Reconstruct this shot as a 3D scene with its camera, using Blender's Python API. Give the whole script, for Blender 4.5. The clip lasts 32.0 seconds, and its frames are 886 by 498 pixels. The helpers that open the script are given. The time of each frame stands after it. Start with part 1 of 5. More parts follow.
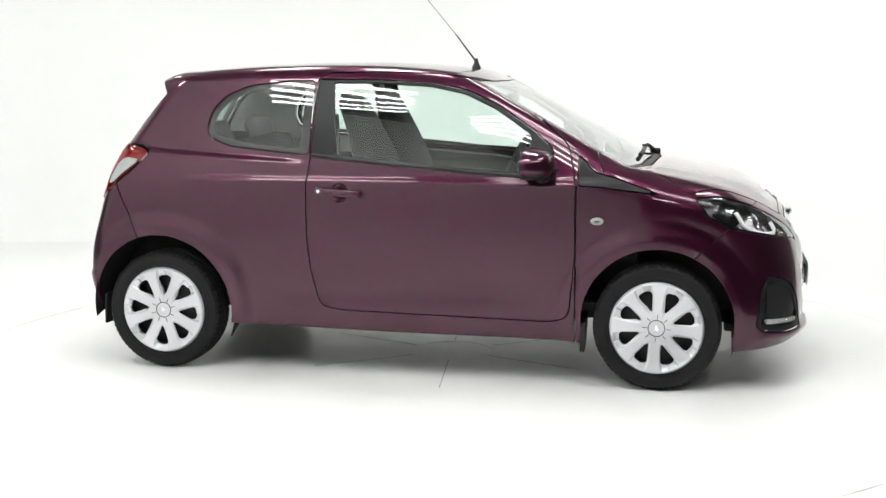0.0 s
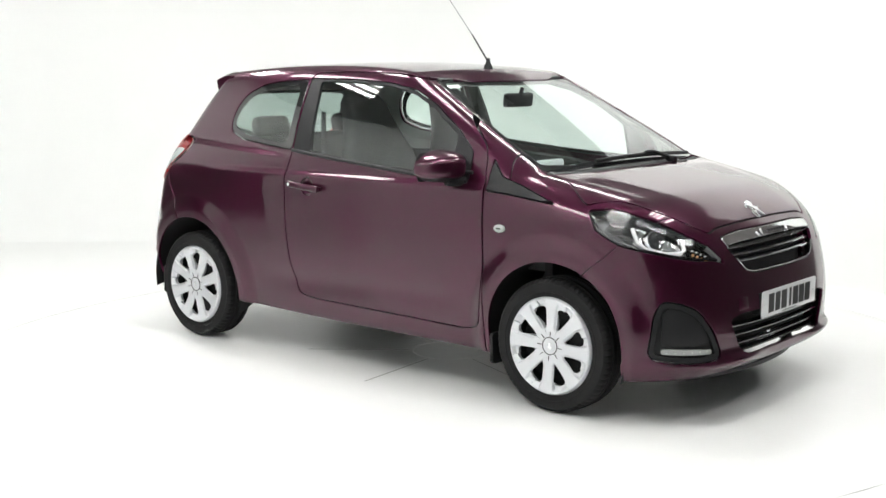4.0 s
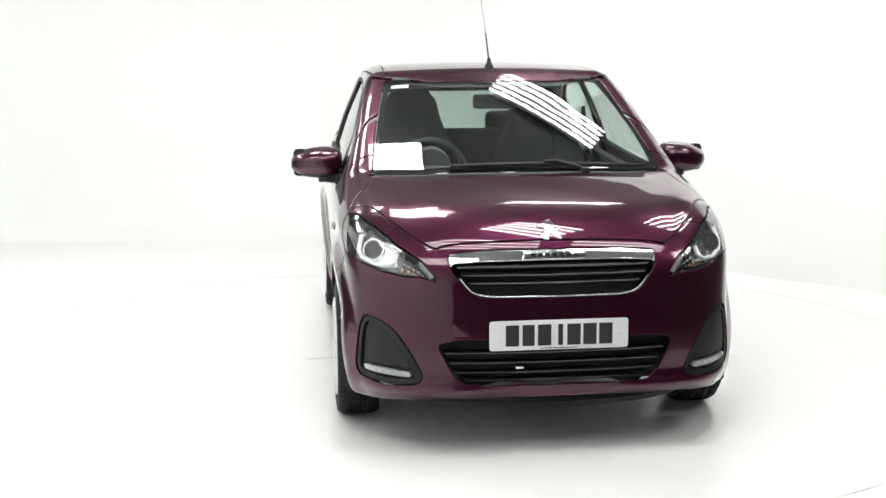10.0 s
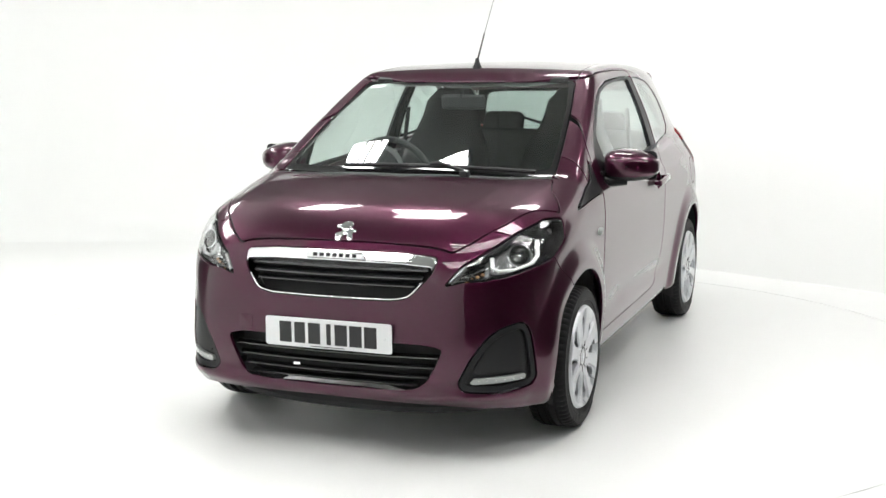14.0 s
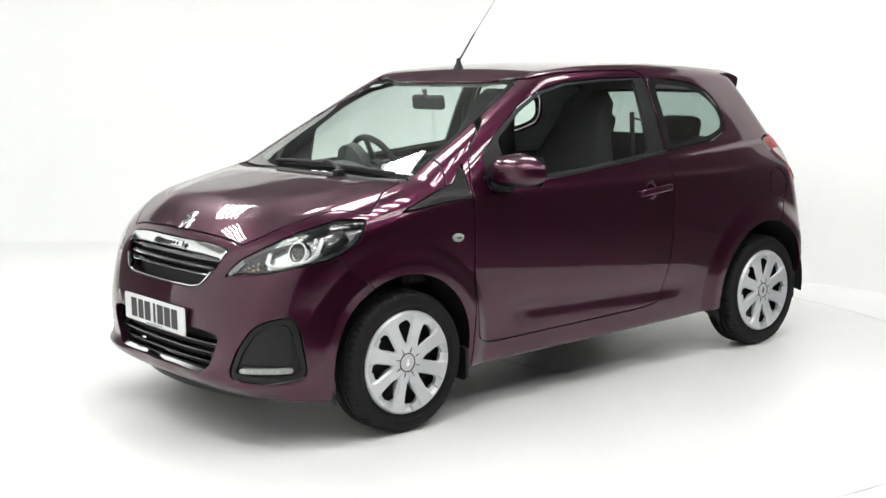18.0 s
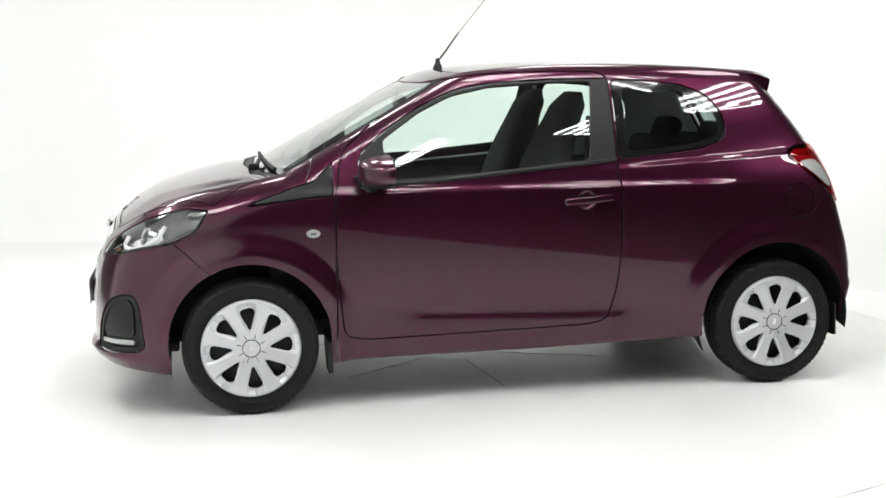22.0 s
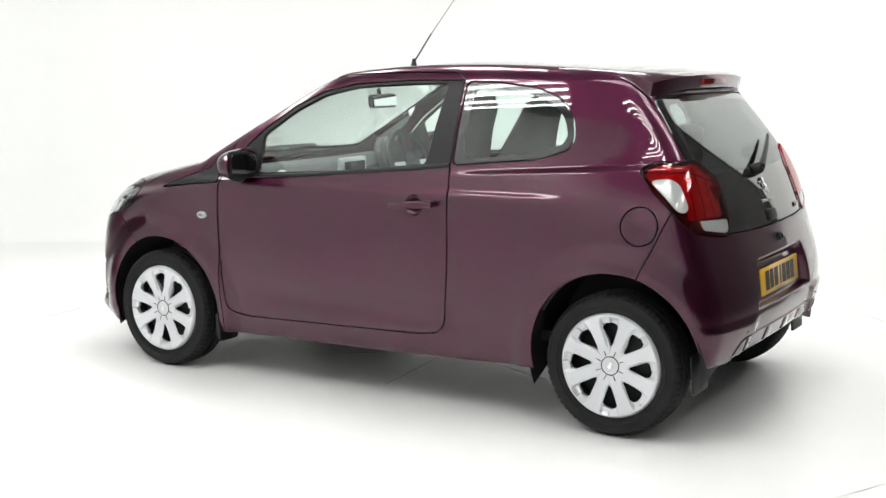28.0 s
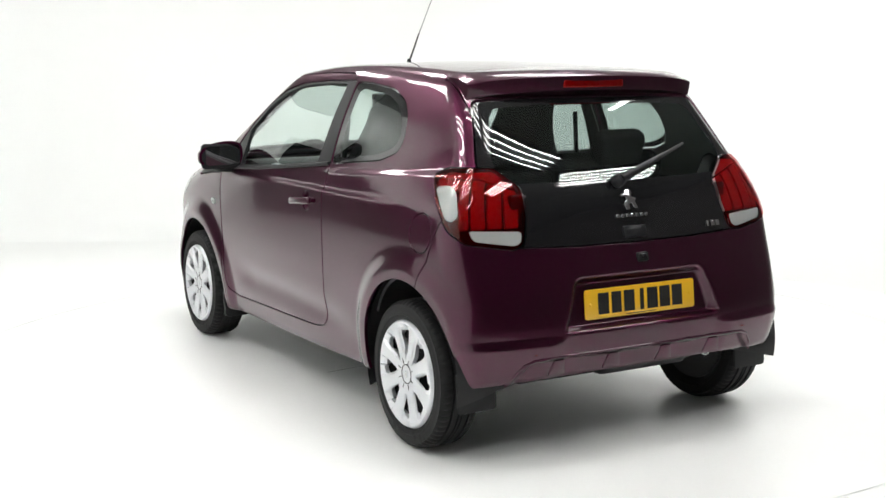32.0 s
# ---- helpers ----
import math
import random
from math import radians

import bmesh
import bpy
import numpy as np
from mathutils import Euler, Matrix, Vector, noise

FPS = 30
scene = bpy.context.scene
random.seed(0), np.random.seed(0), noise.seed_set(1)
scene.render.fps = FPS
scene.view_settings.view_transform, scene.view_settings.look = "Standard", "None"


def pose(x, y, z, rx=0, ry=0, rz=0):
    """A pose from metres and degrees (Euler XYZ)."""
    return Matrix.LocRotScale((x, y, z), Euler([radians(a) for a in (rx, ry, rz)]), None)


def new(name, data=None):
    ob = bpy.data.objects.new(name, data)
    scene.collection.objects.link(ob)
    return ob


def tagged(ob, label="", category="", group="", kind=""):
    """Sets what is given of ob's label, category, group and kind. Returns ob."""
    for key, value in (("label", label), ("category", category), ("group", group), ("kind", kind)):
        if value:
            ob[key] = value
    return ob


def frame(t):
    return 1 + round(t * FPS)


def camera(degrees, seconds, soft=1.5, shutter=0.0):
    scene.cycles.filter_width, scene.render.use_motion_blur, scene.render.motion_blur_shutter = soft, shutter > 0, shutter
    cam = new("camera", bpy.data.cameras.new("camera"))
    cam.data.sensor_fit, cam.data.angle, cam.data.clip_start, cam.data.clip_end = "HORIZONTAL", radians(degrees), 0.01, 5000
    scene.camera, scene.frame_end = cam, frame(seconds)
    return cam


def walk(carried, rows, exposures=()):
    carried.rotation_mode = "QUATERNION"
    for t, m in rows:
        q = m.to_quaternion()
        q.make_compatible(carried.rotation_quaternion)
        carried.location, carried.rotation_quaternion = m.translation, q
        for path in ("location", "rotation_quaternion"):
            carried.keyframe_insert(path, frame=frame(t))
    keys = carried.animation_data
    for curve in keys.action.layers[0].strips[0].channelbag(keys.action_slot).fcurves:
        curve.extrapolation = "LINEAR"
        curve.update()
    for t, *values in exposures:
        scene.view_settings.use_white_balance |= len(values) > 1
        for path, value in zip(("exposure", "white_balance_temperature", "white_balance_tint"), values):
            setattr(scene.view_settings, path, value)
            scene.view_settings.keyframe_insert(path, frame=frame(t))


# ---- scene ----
# ---- camera: it stands still before a turntable ----
cam = camera(39.7765, 32.0)
CAM = pose(0, -6.1008, 1.4357, 81.4768, 0, 0.3892) @ pose(0, 0, 0, 0, 0, -0.3633)
walk(cam, [(0.0, CAM), (32.0, CAM)])

# ---- world and exposure ----
world = bpy.data.worlds.new("studio_dark")
scene.world = world
world.use_nodes = True
world.node_tree.nodes["Background"].inputs[0].default_value = (0.9, 0.95, 1.0, 1)
world.node_tree.nodes["Background"].inputs[1].default_value = 0.02
scene.view_settings.exposure = 0.0
TUBE = 33.0


# ---- materials ----
def nodes_of(name):
    m = bpy.data.materials.new(name)
    m.use_nodes = True
    t = m.node_tree
    return m, t, t.nodes["Principled BSDF"]


def mat(name, color, rough=0.5, metal=0.0, coat=0.0, grain=0.0, scale=200.0, bump=0.0, spec=0.5, mottle=0.0):
    """A surface with grain and mottling at two scales, and fine relief."""
    m, t, b = nodes_of(name)
    n, l = t.nodes, t.links
    b.inputs["Base Color"].default_value = (*color, 1)
    b.inputs["Roughness"].default_value = rough
    b.inputs["Metallic"].default_value = metal
    b.inputs["Specular IOR Level"].default_value = spec
    b.inputs["Coat Weight"].default_value = coat
    b.inputs["Coat Roughness"].default_value = 0.02
    if grain or mottle or bump:
        co = n.new("ShaderNodeTexCoord")
        fine, wide = n.new("ShaderNodeTexNoise"), n.new("ShaderNodeTexNoise")
        fine.inputs["Scale"].default_value, wide.inputs["Scale"].default_value = scale, 3.0
        wide.inputs["Detail"].default_value = 4
        for x in (fine, wide):
            l.new(co.outputs["Object"], x.inputs["Vector"])
        hsv = n.new("ShaderNodeHueSaturation")
        hsv.inputs["Color"].default_value = (*color, 1)
        a, c = n.new("ShaderNodeMath"), n.new("ShaderNodeMath")
        a.operation = c.operation = "MULTIPLY_ADD"
        a.inputs[1].default_value, a.inputs[2].default_value = 2 * grain, 1 - grain
        c.inputs[1].default_value = 2 * mottle
        l.new(fine.outputs["Fac"], a.inputs[0])
        l.new(wide.outputs["Fac"], c.inputs[0])
        off = n.new("ShaderNodeMath")
        off.operation = "SUBTRACT"
        off.inputs[1].default_value = mottle
        l.new(a.outputs[0], off.inputs[0])
        l.new(off.outputs[0], c.inputs[2])
        l.new(c.outputs[0], hsv.inputs["Value"])
        l.new(hsv.outputs["Color"], b.inputs["Base Color"])
        if bump:
            u = n.new("ShaderNodeBump")
            u.inputs["Strength"].default_value, u.inputs["Distance"].default_value = bump, 0.001
            l.new(fine.outputs["Fac"], u.inputs["Height"])
            l.new(u.outputs["Normal"], b.inputs["Normal"])
    return m


def paint_mat():
    """Plum metallic paint: fine flakes under a clear coat with a faint orange peel."""
    m, t, b = nodes_of("plum_metallic_paint")
    n, l = t.nodes, t.links
    co = n.new("ShaderNodeTexCoord")
    fl = n.new("ShaderNodeTexVoronoi")
    fl.inputs["Scale"].default_value = 900
    l.new(co.outputs["Object"], fl.inputs["Vector"])
    mix = n.new("ShaderNodeMix")
    mix.data_type = "RGBA"
    mix.inputs["A"].default_value, mix.inputs["B"].default_value = (0.0415, 0.0053, 0.0185, 1), (0.067, 0.0100, 0.032, 1)
    sep = n.new("ShaderNodeSeparateColor")
    l.new(fl.outputs["Color"], sep.inputs["Color"])
    l.new(sep.outputs["Red"], mix.inputs["Factor"])
    l.new(mix.outputs["Result"], b.inputs["Base Color"])
    b.inputs["Metallic"].default_value = 0.77
    b.inputs["Roughness"].default_value = 0.28
    b.inputs["Specular IOR Level"].default_value = 0.0
    b.inputs["Coat Weight"].default_value = 1.0
    b.inputs["Coat Roughness"].default_value = 0.006
    b.inputs["Coat IOR"].default_value = 1.5
    peel = n.new("ShaderNodeTexNoise")
    peel.inputs["Scale"].default_value = 160
    l.new(co.outputs["Object"], peel.inputs["Vector"])
    u = n.new("ShaderNodeBump")
    u.inputs["Strength"].default_value, u.inputs["Distance"].default_value = 0.003, 0.001
    l.new(peel.outputs["Fac"], u.inputs["Height"])
    l.new(u.outputs["Normal"], b.inputs["Coat Normal"])
    return m


def glass_mat(name, color, rough=0.0):
    m, t, b = nodes_of(name)
    b.inputs["Base Color"].default_value = (*color, 1)
    b.inputs["Roughness"].default_value = rough
    b.inputs["Transmission Weight"].default_value = 1.0
    b.inputs["IOR"].default_value = 1.5
    return m


def glow_mat(name, color, power):
    m, t, b = nodes_of(name)
    b.inputs["Base Color"].default_value = (0.8, 0.8, 0.8, 1)
    b.inputs["Emission Color"].default_value = (*color, 1)
    b.inputs["Emission Strength"].default_value = power
    return m


PAINT = paint_mat()
GLASS = glass_mat("greenish_window_glass", (0.90, 0.985, 0.95))
DARKGLASS = glass_mat("privacy_glass", (0.76, 0.86, 0.82))
REARGLASS = glass_mat("rear_privacy_glass", (0.42, 0.49, 0.47))
CLEAR = glass_mat("clear_lens", (0.97, 0.98, 0.98))
REDLENS = glass_mat("red_lens", (0.50, 0.004, 0.008), 0.02)
BLACK = mat("black_textured_plastic", (0.010, 0.0105, 0.0115), 0.5, spec=0.3, grain=0.15, scale=700, bump=0.25, mottle=0.1)
SATIN = mat("satin_black_trim", (0.010, 0.0105, 0.012), 0.42, spec=0.3, grain=0.05, scale=500, bump=0.05)
GLOSSBLACK = mat("gloss_black", (0.008, 0.008, 0.009), 0.06, coat=0.6)
DARK = mat("dark_cavity", (0.006, 0.006, 0.007), 0.7, grain=0.2, scale=60)
CHROME = mat("chrome", (0.82, 0.83, 0.84), 0.06, 1.0)
HAIRLINE = mat("grey_joint_line", (0.30, 0.30, 0.29), 0.6, grain=0.3, scale=15, mottle=0.2)
SILVER = mat("silver_wheel_paint", (0.64, 0.655, 0.68), 0.34, 0.4, coat=0.5, grain=0.04, scale=900)
WHIP = mat("grey_whip_steel", (0.16, 0.16, 0.165), 0.45, 0.5, grain=0.1, scale=200)
STEEL = mat("black_steel", (0.03, 0.03, 0.032), 0.5, 0.6, grain=0.2, scale=80)
BRAKE = mat("brake_steel", (0.35, 0.34, 0.33), 0.4, 0.9, grain=0.15, scale=120)
RUBBER = mat("tyre_rubber", (0.0105, 0.0105, 0.011), 0.6, spec=0.2, grain=0.25, scale=300, bump=0.2, mottle=0.15)
REFLECTOR = mat("lamp_reflector", (0.78, 0.79, 0.8), 0.12, 1.0)
LAMPGREY = mat("lamp_bezel", (0.24, 0.245, 0.25), 0.25, 0.6)
DRL = mat("white_light_guide", (0.74, 0.75, 0.76), 0.18, coat=1.0)
AMBER = mat("amber_indicator", (0.42, 0.22, 0.10), 0.2, 0.4, coat=1.0)
LAMPRED = mat("red_lamp_core", (0.42, 0.006, 0.008), 0.25, grain=0.1, scale=150)
DARKRED = mat("dark_red_lamp_rib", (0.05, 0.002, 0.003), 0.2)
WHITELENS = mat("white_reflector_lens", (0.31, 0.325, 0.32), 0.12, coat=1.0, grain=0.10, scale=220, bump=0.1)
PLATEWHITE = mat("white_number_plate", (0.74, 0.75, 0.76), 0.3, coat=0.4, grain=0.02, scale=400)
PLATEYELLOW = mat("yellow_number_plate", (0.80, 0.46, 0.02), 0.3, coat=0.4, grain=0.02, scale=400)
INK = mat("black_plate_ink", (0.012, 0.012, 0.013), 0.4)
CLOTH = mat("dark_seat_cloth", (0.009, 0.0095, 0.0105), 0.9, spec=0.2, grain=0.35, scale=420, bump=0.5, mottle=0.15)
DASH = mat("charcoal_dashboard_plastic", (0.03, 0.031, 0.033), 0.6, grain=0.15, scale=500, bump=0.3)
LINER = mat("pale_grey_headliner", (0.34, 0.35, 0.34), 0.9, grain=0.1, scale=400, bump=0.2, mottle=0.05)
CARPET = mat("black_carpet", (0.015, 0.015, 0.016), 0.95, grain=0.4, scale=350, bump=0.5)
MIRROR = mat("mirror_glass", (0.85, 0.87, 0.88), 0.01, 1.0)
WALLWHITE = mat("white_studio_paint", (0.885, 0.897, 0.888), 0.7, grain=0.012, scale=90, bump=0.05, mottle=0.012)
FLOORWHITE = mat("white_floor_paint", (0.835, 0.845, 0.835), 0.30, spec=0.35, grain=0.02, scale=60, bump=0.04, mottle=0.02)
SEAM = mat("dark_joint", (0.05, 0.05, 0.05), 0.8, grain=0.2, scale=40)
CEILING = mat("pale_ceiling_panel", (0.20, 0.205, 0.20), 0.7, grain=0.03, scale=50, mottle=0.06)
CEILDARK = mat("dark_roof_sheet", (0.05, 0.05, 0.052), 0.6, grain=0.1, scale=30)
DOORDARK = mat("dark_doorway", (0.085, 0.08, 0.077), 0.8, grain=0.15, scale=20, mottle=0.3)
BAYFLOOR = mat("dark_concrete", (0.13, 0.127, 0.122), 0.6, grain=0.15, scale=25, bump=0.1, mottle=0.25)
LAMPGLOW = glow_mat("fluorescent_tube", (1.0, 0.99, 0.97), TUBE)


# ---- the car body as one smooth surface, cut into panels below ----
def spline(xs, ys):
    """A natural cubic spline through a few knots, as a table that is looked up."""
    xs, ys = np.array(xs, float), np.array(ys, float)
    n, h = len(xs), np.diff(np.array(xs, float))
    A, b = np.eye(n), np.zeros(n)
    for i in range(1, n - 1):
        A[i, i - 1:i + 2] = h[i - 1], 2 * (h[i - 1] + h[i]), h[i]
        b[i] = 6 * ((ys[i + 1] - ys[i]) / h[i] - (ys[i] - ys[i - 1]) / h[i - 1])
    m = np.linalg.solve(A, b)
    gx = np.linspace(xs[0], xs[-1], 800)
    k = np.clip(np.searchsorted(xs, gx) - 1, 0, n - 2)
    u, hk = gx - xs[k], h[k]
    gy = ys[k] + u * ((ys[k + 1] - ys[k]) / hk - hk * (2 * m[k] + m[k + 1]) / 6) + u * u * m[k] / 2 + u ** 3 * (m[k + 1] - m[k]) / (6 * hk)
    return lambda v: np.interp(v, gx, gy)


def smax(a, b, k):
    h = np.maximum(k - np.abs(a - b), 0) / k
    return np.maximum(a, b) + h * h * k / 4


def step(v, a, b):
    t = np.clip((v - a) / (b - a), 0, 1)
    return t * t * (3 - 2 * t)


AXLE_F, AXLE_R, AXLE_Z = 1.045, -1.291, 0.275
ARCH_F, ARCH_R, ARCH_Z = 0.338, 0.350, 0.287
ROOF = spline([-1.9, -1.4, -0.99, -0.64, -0.3, -0.06, 0.1, 0.3, 0.6], [1.27, 1.388, 1.429, 1.443, 1.441, 1.428, 1.410, 1.372, 1.30])
HOOD = spline([0.6, 0.8, 1.0, 1.1, 1.25, 1.4, 1.53, 1.62, 1.7, 1.85], [1.01, 1.0, 0.975, 0.957, 0.925, 0.885, 0.832, 0.780, 0.715, 0.54])


def TOP(x):
    """The outline along the middle: roof, windscreen and bonnet."""
    screen = 1.009 - 0.55 * (x - 0.92) - 0.055 * (x - 0.92) ** 2
    return smax(-smax(-ROOF(x), -screen, 0.014), HOOD(x), 0.012)


SIDE = spline([0.1, 0.2, 0.28, 0.4, 0.55, 0.7, 0.82, 0.87, 0.892, 0.904, 0.914, 0.924, 0.936, 0.952, 1.02, 1.1, 1.2, 1.3, 1.4, 1.5],
              [0.69, 0.735, 0.750, 0.766, 0.780, 0.7855, 0.7855, 0.7835, 0.7815, 0.778, 0.7715, 0.7655, 0.7615, 0.757, 0.737, 0.711, 0.6735, 0.629, 0.581, 0.53])
SOFT = spline([0.1, 0.2, 0.28, 0.4, 0.55, 0.7, 0.82, 0.92, 1.02, 1.1, 1.2, 1.3, 1.4, 1.5],
              [0.69, 0.735, 0.750, 0.766, 0.780, 0.7855, 0.7845, 0.769, 0.737, 0.711, 0.6735, 0.629, 0.581, 0.53])
NOSE = spline([0.1, 0.2, 0.3, 0.4, 0.5, 0.6, 0.7, 0.8, 1.0],
              [1.64, 1.70, 1.720, 1.721, 1.711, 1.692, 1.667, 1.605, 1.42])
TAIL = spline([0.1, 0.25, 0.35, 0.45, 0.52, 0.6, 0.7, 0.8, 0.9, 1.0, 1.15, 1.3, 1.45],
              [1.655, 1.705, 1.738, 1.757, 1.754, 1.738, 1.707, 1.676, 1.643, 1.597, 1.498, 1.377, 1.245])
BOTTOM = spline([-1.8, -1.62, -1.4, -0.95, -0.2, 0.57, 0.8, 1.3, 1.5, 1.65, 1.8],
                [0.297, 0.270, 0.235, 0.205, 0.184, 0.175, 0.168, 0.155, 0.162, 0.183, 0.21])


def half_width(x, z):
    fade = step(-x, 0.9, 1.25) + step(x, 0.72, 0.95)
    y = SIDE(z) * (1 - fade) + SOFT(z) * fade
    y = y - 0.14 * np.maximum(x - 0.8, 0) ** 3 - 0.045 * np.maximum(-x - 0.8, 0) ** 3
    y = y + 0.03 * (1 - step(z, 0.30, 0.55)) * step(x, 1.15, 1.36)
    up = step(z, 0.78, 1.25)
    y = y - up * (0.1 * np.maximum(x, 0) ** 2 + 0.075 * np.maximum(-x - 0.45, 0) ** 2)
    for cx, r in ((AXLE_F, ARCH_F), (AXLE_R - 0.004, ARCH_R)):
        d = np.hypot(x - cx, z - ARCH_Z)
        y = y + 0.024 * (1 - step(d, r + 0.03, r + 0.125))
    zc = 1.0 + 0.06 * np.maximum(-x - 0.55, 0)
    y = y - 0.011 * (step(z, zc - 0.03, zc) - step(z, zc + 0.02, zc + 0.2)) * (1 - step(x, -0.75, -0.45))
    y = y - 0.013 * np.exp(-((z - 0.39 - 0.03 * x) / 0.055) ** 2) * step(x, -0.85, -0.5) * (1 - step(x, 0.3, 0.62))
    return y


def body(x, y, z):
    """Negative inside the body shell, about a distance near the surface."""
    a = np.sqrt(y * y + 1e-8)
    side = (a - half_width(x, z)) * 0.95
    sh = x + (0.11 + 0.11 * step(x, 0.0, 0.4) - 0.11 * step(x, 0.85, 1.1)) * a * a * step(x, -0.35, 0.5)
    roof = z - TOP(sh) + (0.062 - 0.027 * step(x, -0.1, 0.4) - 0.030 * (step(x, 0.0, 0.4) - step(x, 0.85, 1.1))) * a * a
    edge = 0.58 - 0.26 * np.clip(x - 1.0, 0, 0.6)
    roof = roof - 0.007 * (1 - step(a, edge - 0.10, edge + 0.05)) * step(x, 0.98, 1.1) * (1 - step(x, 1.5, 1.62))
    roof = roof * 0.93
    nose = x - NOSE(z) + 0.11 * a ** 2 + 0.38 * a ** 4
    tail = -x - TAIL(z) + 0.05 * a ** 2 + 0.15 * a ** 4
    tail = tail + 0.038 * step(0.375 - 0.35 * np.maximum(z - 0.47, 0) - a, 0.0, 0.045) * step(z, 0.462, 0.480) * (1 - step(z, 0.622, 0.662))
    tail = tail - 0.012 * (1 - step(z, 0.425, 0.462)) * step(a, 0.34, 0.44) + 0.004
    low = 0.60 - 0.9 * (z - 0.26) - a
    tail = tail + 0.022 * step(low, 0.0, 0.02) * (1 - step(z, 0.362, 0.378))
    nose = nose - 0.028 * np.exp(-((z - 0.235) / 0.03) ** 2) * step(a, 0.1, 0.4)
    f = smax(side, roof, 0.05 + 0.11 * step(x, 0.6, 1.4))
    f = smax(f, nose, 0.14)
    f = smax(f, tail, 0.075)
    return smax(f, BOTTOM(x) - z, 0.03)


def body_normal(P, e=0.0015):
    g = np.stack([body(*(P + d).T) - body(*(P - d).T) for d in np.eye(3) * e], 1)
    return g / np.linalg.norm(g, axis=1, keepdims=True)


def onto_body(P, times=4):
    for _ in range(times):
        e = 0.002
        g = np.stack([body(*(P + d).T) - body(*(P - d).T) for d in np.eye(3) * e], 1) / (2 * e)
        s = np.clip(body(*P.T), -0.02, 0.02) / np.maximum((g * g).sum(1), 0.2)
        P = P - g * s[:, None]
    return P


def surface_net(h=0.0108):
    """The body's surface as vertices, normals and triangles, from a grid of samples."""
    xs, ys, zs = np.arange(-1.85, 1.85, h), np.arange(-0.9, 0.9 + h, h), np.arange(0.1, 1.5, h)
    f = np.stack([body(x, *np.meshgrid(ys, zs, indexing="ij")) for x in xs])
    neg = f < 0
    cell = sum(neg[i:neg.shape[0] - 1 + i, j:neg.shape[1] - 1 + j, k:neg.shape[2] - 1 + k].astype(int)
               for i in (0, 1) for j in (0, 1) for k in (0, 1))
    ids = np.full(cell.shape, -1)
    at = np.argwhere((cell > 0) & (cell < 8))
    ids[tuple(at.T)] = np.arange(len(at))
    V = np.stack([xs[at[:, 0]], ys[at[:, 1]], zs[at[:, 2]]], 1) + h / 2
    V = onto_body(V, 6)
    quads = []
    for ax in range(3):
        a = np.take(neg, range(neg.shape[ax] - 1), ax)
        b = np.take(neg, range(1, neg.shape[ax]), ax)
        u, v = [k for k in range(3) if k != ax]
        for flip, mask in ((False, a & ~b), (True, ~a & b)):
            c = np.argwhere(mask)
            c = c[(c[:, u] > 0) & (c[:, v] > 0) & (c[:, u] < cell.shape[u]) & (c[:, v] < cell.shape[v])]
            q = []
            for du, dv in ((1, 1), (0, 1), (0, 0), (1, 0)):
                k = c.copy()
                k[:, u] -= du
                k[:, v] -= dv
                q.append(ids[tuple(k.T)])
            q = np.stack(q, 1)
            quads.append(q[:, ::-1] if flip != (ax == 1) else q)
    q = np.concatenate(quads)
    T = np.concatenate([q[:, [0, 1, 2]], q[:, [0, 2, 3]]])
    return V, body_normal(V), T


# ---- building helpers ----
def mesh_object(name, me, material, parent=None, label="", m=None):
    if material is not None:
        me.materials.append(material)
    ob = new(name, me)
    if parent is not None:
        ob.parent = parent
    if m is not None:
        ob.matrix_basis = m
    if label:
        tagged(ob, label)
    return ob


def part(name, bm, material, parent=None, label="", m=None, smooth=True, sharp=35):
    """Links a bmesh as one mesh object under a thing or a part."""
    bmesh.ops.recalc_face_normals(bm, faces=bm.faces)
    if smooth:
        for f in bm.faces:
            f.smooth = True
        for e in bm.edges:
            if len(e.link_faces) == 2 and e.calc_face_angle(0) > radians(sharp):
                e.smooth = False
    me = bpy.data.meshes.new(name)
    bm.to_mesh(me)
    bm.free()
    return mesh_object(name, me, material, parent, label, m)


def box(sx, sy, sz, bevel=0.0, seg=2, at=(0, 0, 0), bm=None):
    own = bm is None
    b = bmesh.new()
    bmesh.ops.create_cube(b, size=1.0)
    bmesh.ops.scale(b, vec=(sx, sy, sz), verts=b.verts)
    if bevel:
        bmesh.ops.bevel(b, geom=b.edges[:], offset=bevel, segments=seg, profile=0.5, affect="EDGES")
    bmesh.ops.translate(b, vec=at, verts=b.verts)
    if own:
        return b
    join(bm, b)
    return bm


def join(bm, other):
    me = bpy.data.meshes.new("t")
    other.to_mesh(me)
    other.free()
    bm.from_mesh(me)
    bpy.data.meshes.remove(me)


def lathe(profile, seg=64, axis="y", close=False):
    """Turns a profile of (radius, along) round an axis."""
    bm = bmesh.new()
    rings = []
    for r, a in profile:
        ring = []
        for k in range(seg):
            c, s = math.cos(2 * math.pi * k / seg) * r, math.sin(2 * math.pi * k / seg) * r
            ring.append(bm.verts.new((c, a, s) if axis == "y" else (c, s, a)))
        rings.append(ring)
    pairs = list(zip(rings, rings[1:])) + ([(rings[-1], rings[0])] if close else [])
    for p, q in pairs:
        for k in range(seg):
            bm.faces.new((p[k], p[(k + 1) % seg], q[(k + 1) % seg], q[k]))
    if not close:
        for ring in (rings[0], rings[-1]):
            bm.faces.new(ring)
    return bm


